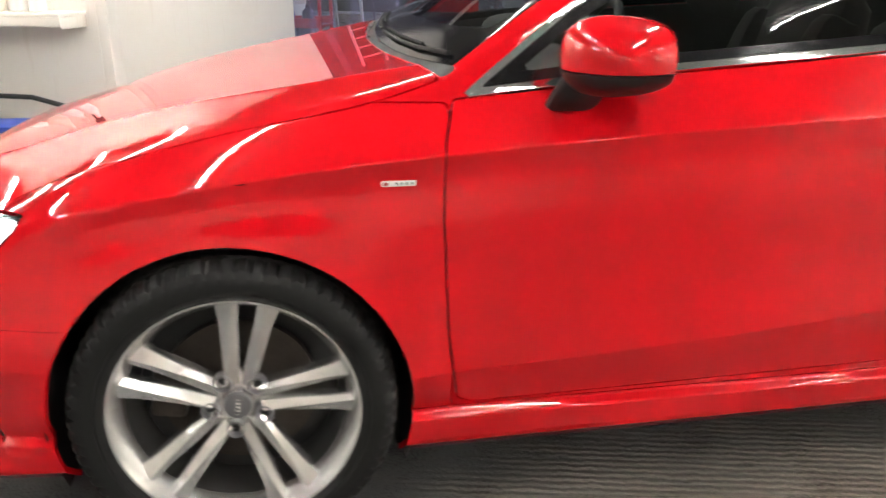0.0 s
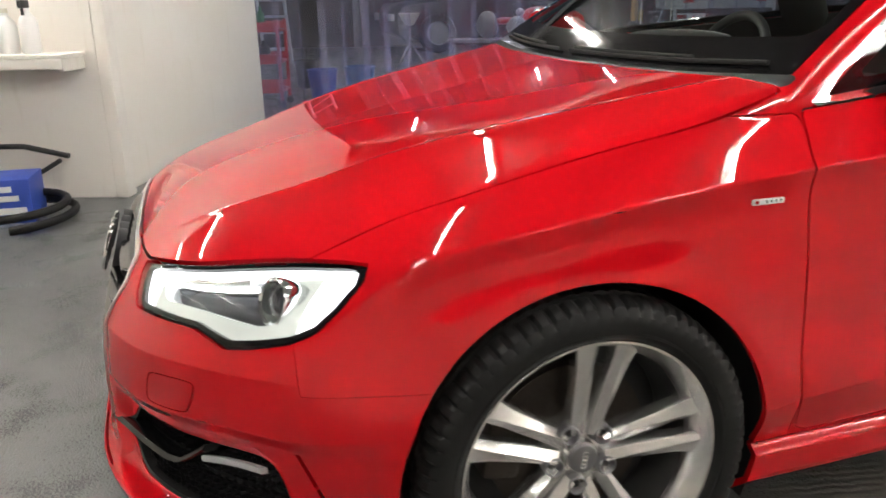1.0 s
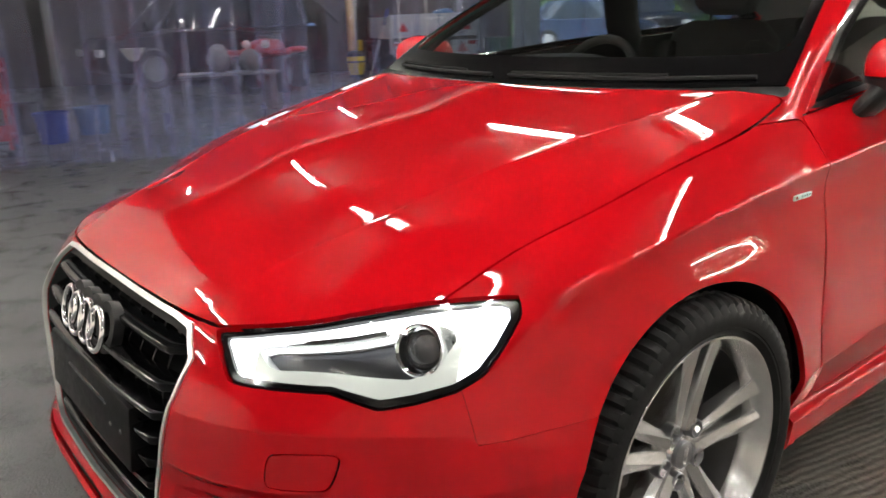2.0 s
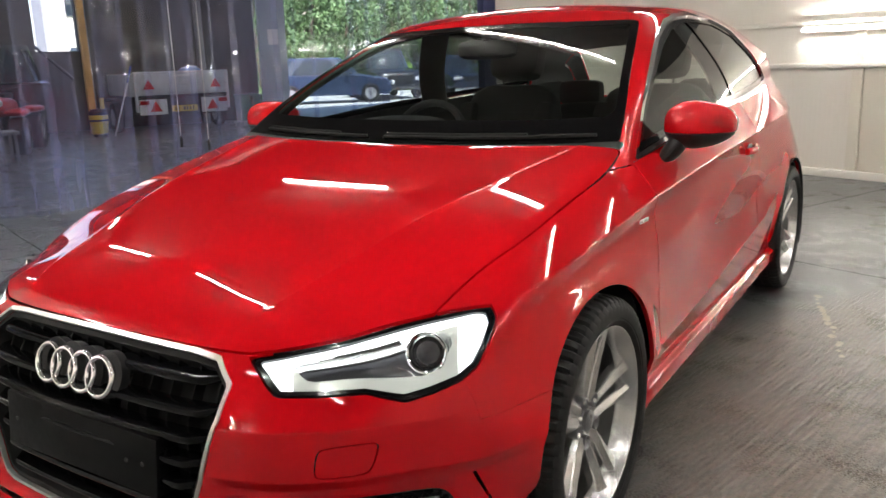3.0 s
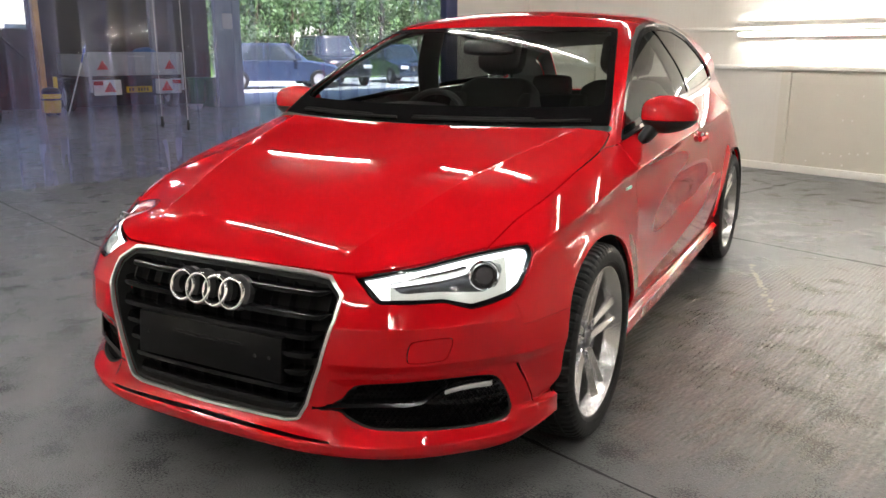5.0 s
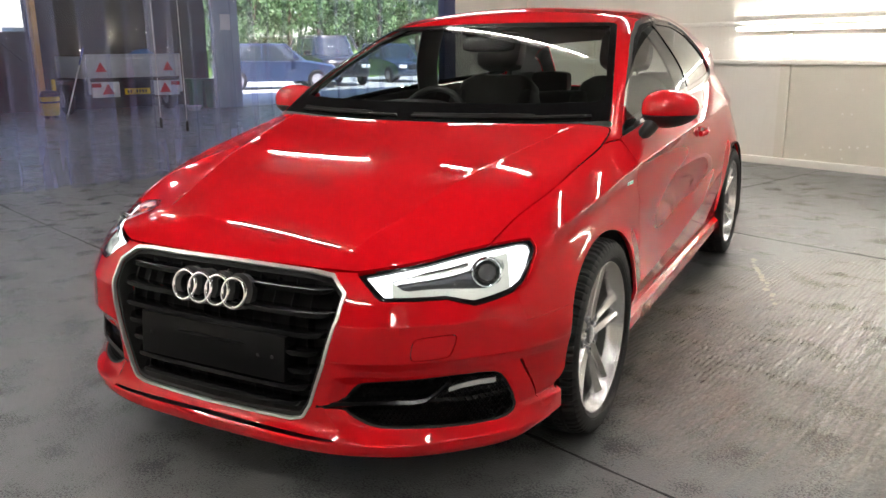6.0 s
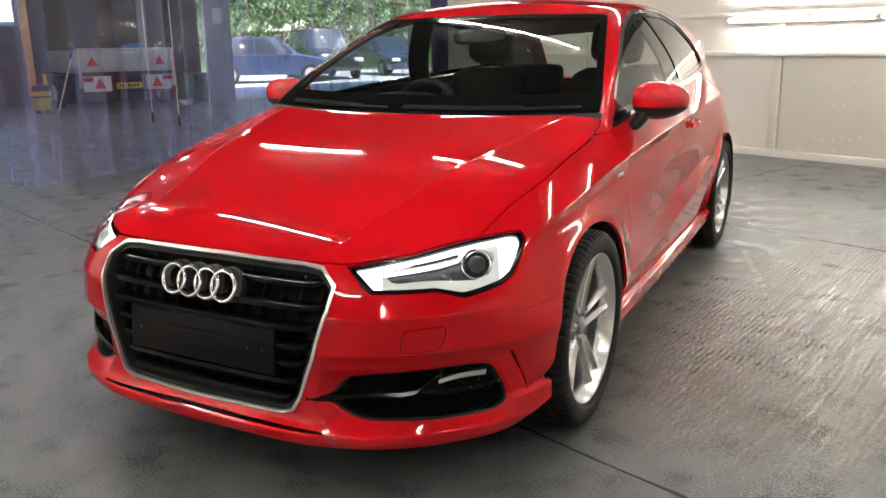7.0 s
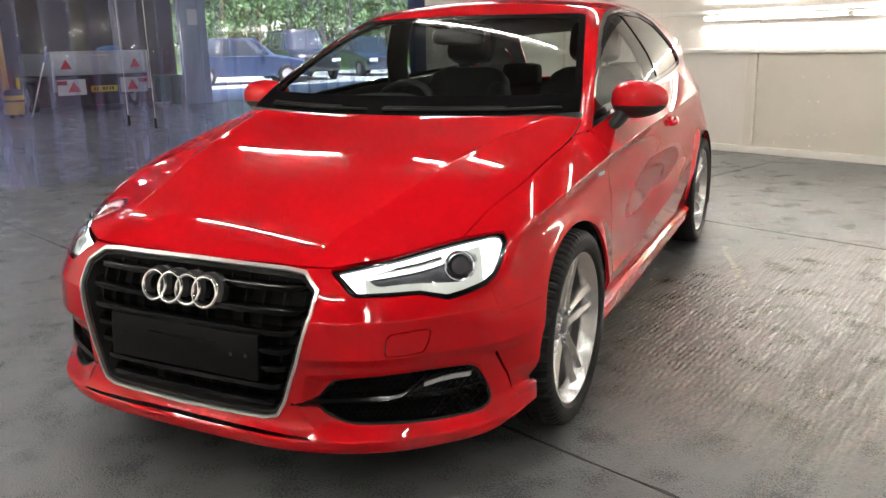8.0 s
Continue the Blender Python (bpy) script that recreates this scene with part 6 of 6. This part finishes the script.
def outline_points(pts, n=5):
    """A polygon with its corners cut round."""
    out = []
    for i, p in enumerate(pts):
        a, b, c = Vector(pts[i - 1]), Vector(p), Vector(pts[(i + 1) % len(pts)])
        r = min(0.14, (a - b).length / 2.2, (c - b).length / 2.2)
        p0, p1 = b + (a - b).normalized() * r, b + (c - b).normalized() * r
        for t in np.linspace(0, 1, n):
            out.append(tuple(p0 * (1 - t) ** 2 + b * 2 * t * (1 - t) + p1 * t * t))
    return out


def parked_car(name, m, paint, profile, width, label, cabin_from, wheels, lights=M_WHITEPL):
    """A car from its side profile: a body, a cabin with glass, wheels and lamps. Length along y, the front at low y."""
    c = tagged(empty(name, m), label, "car")
    body_pts, glass_pts = profile
    length = max(abs(y) for y, _ in body_pts)
    bm = bmesh.new()
    rings = []
    for q in np.linspace(-1, 1, 17):
        ring = []
        for y, z in outline_points(body_pts):
            end = abs(y) / length
            ring.append(bm.verts.new((q * width / 2 * (1 - 0.10 * end ** 6) * (1 - 0.05 * max(0, z - 0.6)), y * (1 - 0.05 * abs(q) ** 5), z - 0.07 * abs(q) ** 8 * (z > 0.6))))
        rings.append(ring)
    n = len(rings[0])
    for a, b in zip(rings, rings[1:]):
        for k in range(n):
            bm.faces.new((a[k], a[(k + 1) % n], b[(k + 1) % n], b[k]))
    bm.faces.new(rings[0][::-1])
    bm.faces.new(rings[-1])
    bmesh.ops.recalc_face_normals(bm, faces=bm.faces[:])
    part("body", bm, paint, c, angle=50)
    (ya, za), (yb, zb2), (yc, zc2), (yd, zd) = glass_pts
    top_z = max(zb2, zc2)
    y0, y1 = yb, yc
    for name, mat, levels in (("cabin_glass", M_DARKGLASS, (0.0, 0.3, 0.6, 0.86)), ("roof", paint, (0.86, 0.93, 0.98, 1.0))):
        bm = bmesh.new()
        rings = []
        for h in levels:
            f, r = ya + (yb - ya) * h, yd + (yc - yd) * h
            z = min(za, zd) - 0.02 + (top_z - min(za, zd) + 0.05) * h
            w = width * (0.455 - 0.085 * h) * (1 if h < 0.99 else 0.85)
            mid, half = (f + r) / 2, (r - f) / 2 * (1 if h < 0.99 else 0.9)
            ring = []
            for k in range(40):
                t = 2 * math.pi * k / 40
                cx, cy = math.cos(t), math.sin(t)
                g = (abs(cx) ** 5 + abs(cy) ** 5) ** -0.2
                ring.append(bm.verts.new((w * cx * g, mid + half * cy * g, z)))
            rings.append(ring)
        for a, b in zip(rings, rings[1:]):
            for k in range(40):
                bm.faces.new((a[k], a[(k + 1) % 40], b[(k + 1) % 40], b[k]))
        bm.faces.new(rings[-1])
        bmesh.ops.recalc_face_normals(bm, faces=bm.faces[:])
        part(name, bm, mat, c)
    for s in (-1, 1):
        for y in (y0 + 0.02, (y0 + y1) / 2, y1 - 0.02):
            bm = bmesh.new()
            zb = cabin_from
            tube(bm, [(s * width * 0.445, y + (y - (y0 + y1) / 2) * 0.5, zb), (s * width * 0.37, y, top_z)], 0.03, 8)
            part("pillar", bm, paint, c)
        for y, r in wheels:
            wheel_simple(c, s * (width / 2 - 0.09), y, r, r, 0.2)
        yf = min(p[0] for p in body_pts)
        zf = 0.62 * max(z for _, z in body_pts)
        boxed("headlight", (s * width * 0.36 - 0.16, yf - 0.015, zf - 0.06), (s * width * 0.36 + 0.16, yf + 0.06, zf + 0.07), lights, c, 0.02)
        boxed("mirror", (s * (width / 2 + 0.09) - 0.10, y0 - 0.25, cabin_from), (s * (width / 2 + 0.09) + 0.10, y0 - 0.13, cabin_from + 0.15), paint, c, 0.03)
    boxed("grille", (-width * 0.22, yf - 0.012, zf - 0.12), (width * 0.22, yf + 0.05, zf + 0.06), M_BLACK, c, 0.01)
    return c


HATCH = ([(-2.1, 0.25), (-2.12, 0.60), (-1.95, 0.78), (-1.0, 0.95), (2.0, 1.0), (2.08, 0.7), (2.05, 0.28)], [(-1.05, 0.94), (-0.35, 1.42), (1.3, 1.46), (2.0, 0.99)])
TALL = ([(-2.3, 0.32), (-2.32, 0.80), (-2.2, 0.98), (-1.05, 1.10), (2.25, 1.12), (2.3, 0.6), (2.28, 0.34)], [(-1.1, 1.09), (-0.65, 1.72), (2.0, 1.76), (2.22, 1.11)])
parked_car("parked_car", ROOM_M @ Matrix.Translation((-22.5, 11.9, 0)) @ Matrix.Rotation(radians(160), 4, "Z"), M_BLUECAR, HATCH, 1.76, "dark blue hatchback parked outside in the sun", 0.98, ((-1.3, 0.31), (1.3, 0.31)))
parked_car("parked_car", ROOM_M @ Matrix.Translation((-24.0, 15.0, 0)) @ Matrix.Rotation(radians(75), 4, "Z"), M_BLACKCAR, TALL, 1.85, "black tall car parked outside in the sun", 1.1, ((-1.4, 0.36), (1.4, 0.36)))
parked_car("parked_car", ROOM_M @ Matrix.Translation((-24.5, 18.4, 0)) @ Matrix.Rotation(radians(80), 4, "Z"), M_BLUECAR, HATCH, 1.76, "blue hatchback parked outside in the sun", 0.98, ((-1.3, 0.31), (1.3, 0.31)))
parked_car("off_roader", ROOM_M @ Matrix.Translation((-14.6, 0.45, 0)) @ Matrix.Rotation(radians(20), 4, "Z") @ Matrix.Translation((-1.2, -0.2, 0)), M_BLACKCAR, TALL, 1.85, "dark boxy off-road car in the dim hall", 1.1, ((-1.4, 0.38), (1.4, 0.38)))
parked_car("white_car", ROOM_M @ Matrix.Translation((-10.6, -5.0, 0)) @ Matrix.Rotation(radians(115), 4, "Z"), M_WHITECAR, HATCH, 1.76, "white hatchback standing in the dim hall", 0.98, ((-1.3, 0.31), (1.3, 0.31)))

# red quad bike with a bright lamp
quad = tagged(empty("quad_bike", ROOM_M @ Matrix.Translation((-12.6, 0.75, 0)) @ Matrix.Rotation(radians(70), 4, "Z")), "red quad bike with black tyres", "quad bike")
bm = bmesh.new()
blob(bm, (0.26, 0.62, 0.16), Matrix.Translation((0, 0.1, 0.72)), 2.4, 16)
part("bodywork", bm, M_REDPL, quad)
for s in (-1, 1):
    for y in (-0.6, 0.6):
        wheel_simple(quad, s * 0.42, y, 0.29, 0.29, 0.24)
        bm = bmesh.new()
        blob(bm, (0.17, 0.30, 0.06), Matrix.Translation((s * 0.42, y, 0.66)), 2.4, 12)
        part("mudguard", bm, M_REDPL, quad)
    bm = bmesh.new()
    bmesh.ops.create_uvsphere(bm, u_segments=16, v_segments=10, radius=0.07, matrix=Matrix.Translation((s * 0.16, -0.55, 0.80)))
    part("headlight", bm, M_WHITEPL, quad)
bm = bmesh.new()
tube(bm, [(-0.40, -0.18, 1.02), (-0.12, -0.30, 0.98), (0.12, -0.30, 0.98), (0.40, -0.18, 1.02)], 0.016, 8)
part("handlebar", bm, M_BLACK, quad)
boxed("saddle", (-0.15, 0.02, 0.84), (0.15, 0.62, 0.94), M_BLACK, quad, 0.03)

# red trolley with bottles
trolley = tagged(empty("trolley", ROOM_M @ Matrix.Translation((-6.55, -2.55, 0)) @ Matrix.Rotation(radians(5), 4, "Z")), "red steel tool trolley with bottles and cloths", "trolley")
for z in (0.16, 0.46, 0.78):
    boxed("tray", (-0.24, -0.36, z), (0.24, 0.36, z + 0.025), M_REDPL, trolley, 0.004)
    for s in (-1, 1):
        boxed("tray_lip", (s * 0.235 - 0.008, -0.36, z + 0.026), (s * 0.235 + 0.008, 0.36, z + 0.10), M_REDPL, trolley, 0.003)
for a in (-1, 1):
    for b in (-1, 1):
        boxed("leg", (a * 0.232 - 0.016, b * 0.352 - 0.016, 0.08), (a * 0.232 + 0.016, b * 0.352 + 0.016, 0.90), M_REDPL, trolley, 0.003)
        bm = bmesh.new()
        bmesh.ops.create_uvsphere(bm, u_segments=12, v_segments=8, radius=0.04, matrix=Matrix.Translation((a * 0.232, b * 0.352, 0.04)))
        part("castor", bm, M_BLACK, trolley)
for k, (u, v, z, r, h, mat, lab) in enumerate(((0.12, -0.25, 0.805, 0.04, 0.22, M_WHITEPL, "white spray bottle"), (0.13, -0.12, 0.805, 0.04, 0.24, M_YELLOW, "yellow spray bottle"), (0.12, 0.02, 0.805, 0.045, 0.20, M_WHITEPL, "white bottle"), (0.10, 0.18, 0.805, 0.04, 0.23, M_GREEN, "green bottle"), (0.13, -0.2, 0.485, 0.06, 0.22, M_WHITEPL, "white plastic can"), (0.12, 0.0, 0.485, 0.05, 0.2, M_CARTON, "blue bottle"), (0.12, 0.2, 0.485, 0.06, 0.21, M_BLACK, "black can"))):
    q = room(-6.55, -2.55) + RU * u + RV * v
    b = tagged(empty("bottle", Matrix.Translation((q.x, q.y, z))), lab + " on the red trolley", "bottle", "bottles on the trolley")
    bm = bmesh.new()
    lathe(bm, [(0.0005, 0), (r, 0.0), (r, h * 0.65), (r * 0.35, h * 0.85), (r * 0.35, h), (0.0005, h)], 16)
    part("flask", bm, mat, b)

ladder = tagged(empty("ladder", ROOM_M @ Matrix.Translation((-12.3, -3.85, 0)) @ Matrix.Rotation(radians(-90), 4, "Z") @ Matrix.Rotation(radians(-12), 4, "X")), "aluminium ladder leaning in the hall", "ladder")
for s in (-1, 1):
    boxed("stile", (s * 0.24 - 0.02, -0.035, 0), (s * 0.24 + 0.02, 0.035, 3.0), M_GALV, ladder, 0.004)
for k in range(10):
    boxed("rung", (-0.22, -0.018, 0.25 + 0.28 * k), (0.22, 0.018, 0.285 + 0.28 * k), M_GALV, ladder, 0.003)
for u, v, r, h, mat, lab in ((-7.3, -1.95, 0.17, 0.32, M_CARTON, "blue plastic bucket"), (-7.9, -1.62, 0.19, 0.30, M_TARP, "pale blue plastic tub"), (-8.4, -2.4, 0.16, 0.34, M_BLACK, "black plastic bucket")):
    b = tagged(empty("bucket", ROOM_M @ Matrix.Translation((u, v, 0))), lab + " on the hall floor", "bucket", "buckets")
    bm = bmesh.new()
    lathe(bm, [(0.0005, 0.0), (r * 0.8, 0.0), (r, h), (r * 1.05, h), (r * 1.05, h - 0.02), (r * 0.96, h - 0.01), (r * 0.78, 0.012), (0.0005, 0.012)], 24)
    part("pail", bm, mat, b)
work = tagged(empty("work_light", ROOM_M @ Matrix.Translation((-10.2, -1.25, 0))), "cream work light on a tripod", "work light")
bm = bmesh.new()
for a in range(3):
    tube(bm, [(0.3 * math.cos(a * 2.1), 0.3 * math.sin(a * 2.1), 0.0), (0, 0, 0.45)], 0.012, 8)
part("tripod", bm, M_GREYPL, work)
bm = bmesh.new()
tube(bm, [(0, 0, 0.40), (0, 0, 0.72)], 0.014, 8)
part("pole", bm, M_GREYPL, work)
bm = bmesh.new()
lathe(bm, [(0.04, 0.70), (0.16, 0.86), (0.165, 0.86), (0.06, 0.69)], 24)
part("shade", bm, M_BOARD, work)
bench = tagged(empty("bench", ROOM_M @ Matrix.Translation((-10.5, 0.0, 0))), "grey steel bench in the hall", "bench")
boxed("top", (-0.3, -0.7, 0.42), (0.3, 0.7, 0.46), M_GREYPL, bench, 0.006)
for a in (-1, 1):
    for b in (-1, 1):
        boxed("leg", (a * 0.26 - 0.02, b * 0.64 - 0.02, 0), (a * 0.26 + 0.02, b * 0.64 + 0.02, 0.418), M_GREYPL, bench, 0.003)
for v, h in ((-0.1, 0.38), (0.35, 0.30)):
    sack = tagged(empty("sack", ROOM_M @ Matrix.Translation((-10.5, v, 0.462))), "pale grey plastic sack on the bench", "sack", "sacks")
    bm = bmesh.new()
    blob(bm, (0.17, 0.16, h / 2), Matrix.Translation((0, 0, h / 2)), 2.3, 16)
    for q in bm.verts:
        f = min(1, q.co.z / 0.1)
        q.co += Vector(noise.noise_vector(q.co * 6)) * 0.04 * f
    part("bag", bm, M_GREYPL, sack)

# ---- outside: yard, bank, trees, building ----
flat("yard", (-70, 7.05, -0.004), (-15.1, 70, 0.006), M_YARD, "pale sunlit concrete yard", "ground")
bm = bmesh.new()
rows = []
for v in np.linspace(8, 40, 33):
    rows.append([bm.verts.new(ROOM_M @ Vector((u, v, h + 0.12 * noise.noise(Vector((u, v, 0)))))) for u, h in ((-30.0, 0.0), (-30.6, 0.25), (-32, 0.8), (-34, 1.3), (-40, 1.6), (-60, 1.8))])
for a, b in zip(rows, rows[1:]):
    for k in range(5):
        bm.faces.new((a[k], b[k], b[k + 1], a[k + 1]))
tagged(part("grass_bank", bm, M_GRASS), "sunlit green grass bank", "grass", kind="stuff")


def leaf_mesh(seed, height):
    r = random.Random(seed)
    vs, fs = [], []
    clumps = [(Vector((r.gauss(0, 0.9), r.gauss(0, 0.9), r.uniform(0.22, 1.0) * height)), r.uniform(0.35, 0.75)) for _ in range(70)]
    for c, size in clumps:
        for _ in range(60):
            p = c + Vector((r.gauss(0, size * 0.5), r.gauss(0, size * 0.5), r.gauss(0, size * 0.45)))
            q = Euler((r.uniform(0, 6.3), r.uniform(0, 6.3), r.uniform(0, 6.3))).to_matrix()
            s = r.uniform(0.06, 0.15)
            n = len(vs)
            vs += [p + q @ Vector(k) * s for k in ((-1, 0, 0), (0, -0.5, 0.1), (1, 0, 0), (0, 0.5, 0.1))]
            fs.append((n, n + 1, n + 2, n + 3))
    me = bpy.data.meshes.new("crown")
    me.from_pydata([tuple(p) for p in vs], [], fs)
    me.materials.append(M_LEAF)
    return me


crowns = [leaf_mesh(s, 7.0) for s in (1, 2, 3)]
rng = random.Random(3)
for k in range(22):
    u, v = -31 - rng.uniform(0, 4) - 4.5 * (k % 2), 11.0 + k * 0.95 + rng.uniform(-0.4, 0.4)
    tree = tagged(empty("tree", ROOM_M @ Matrix.Translation((u, v, 0.1)) @ Matrix.Rotation(rng.uniform(0, 6), 4, "Z")), "leafy green tree on the bank", "tree", "trees")
    bm = bmesh.new()
    tops = []
    bend = [Vector((0.12 * math.sin(z * 0.9 + k), 0.12 * math.cos(z * 0.7 + k), z)) for z in np.linspace(0, 6.2, 9)]
    path = [(p, Vector((1, 0, 0)) * (1 - 0.105 * i), Vector((0, 1, 0)) * (1 - 0.105 * i)) for i, p in enumerate(bend)]
    sweep(bm, path, ellipse(0.14, 0.14, 10))
    for i in (3, 4, 5, 6):
        a = i * 2.4 + k
        tube(bm, [bend[i], bend[i] + Vector((0.6 * math.cos(a), 0.6 * math.sin(a), 0.5)), bend[i] + Vector((1.2 * math.cos(a), 1.2 * math.sin(a), 0.8))], 0.035, 6)
    part("trunk", bm, M_BARK, tree)
    crown = new("crown", crowns[k % 3])
    crown.parent = tree
building = tagged(empty("building", ROOM_M @ Matrix.Translation((-42, 16, 0))), "pale building behind the trees", "building")
boxed("wall", (-3, -9, 0), (0, 8, 7.0), M_BOARD, building)
boxed("roof", (-3.3, -9.3, 7.001), (0.3, 8.3, 7.3), M_GREYPL, building)
for k in range(6):
    for z in (1.0, 4.0):
        win = boxed("window", (0.001, -8 + k * 2.7, z), (0.06, -6.6 + k * 2.7, z + 1.5), M_DARKGLASS, building, 0.01)
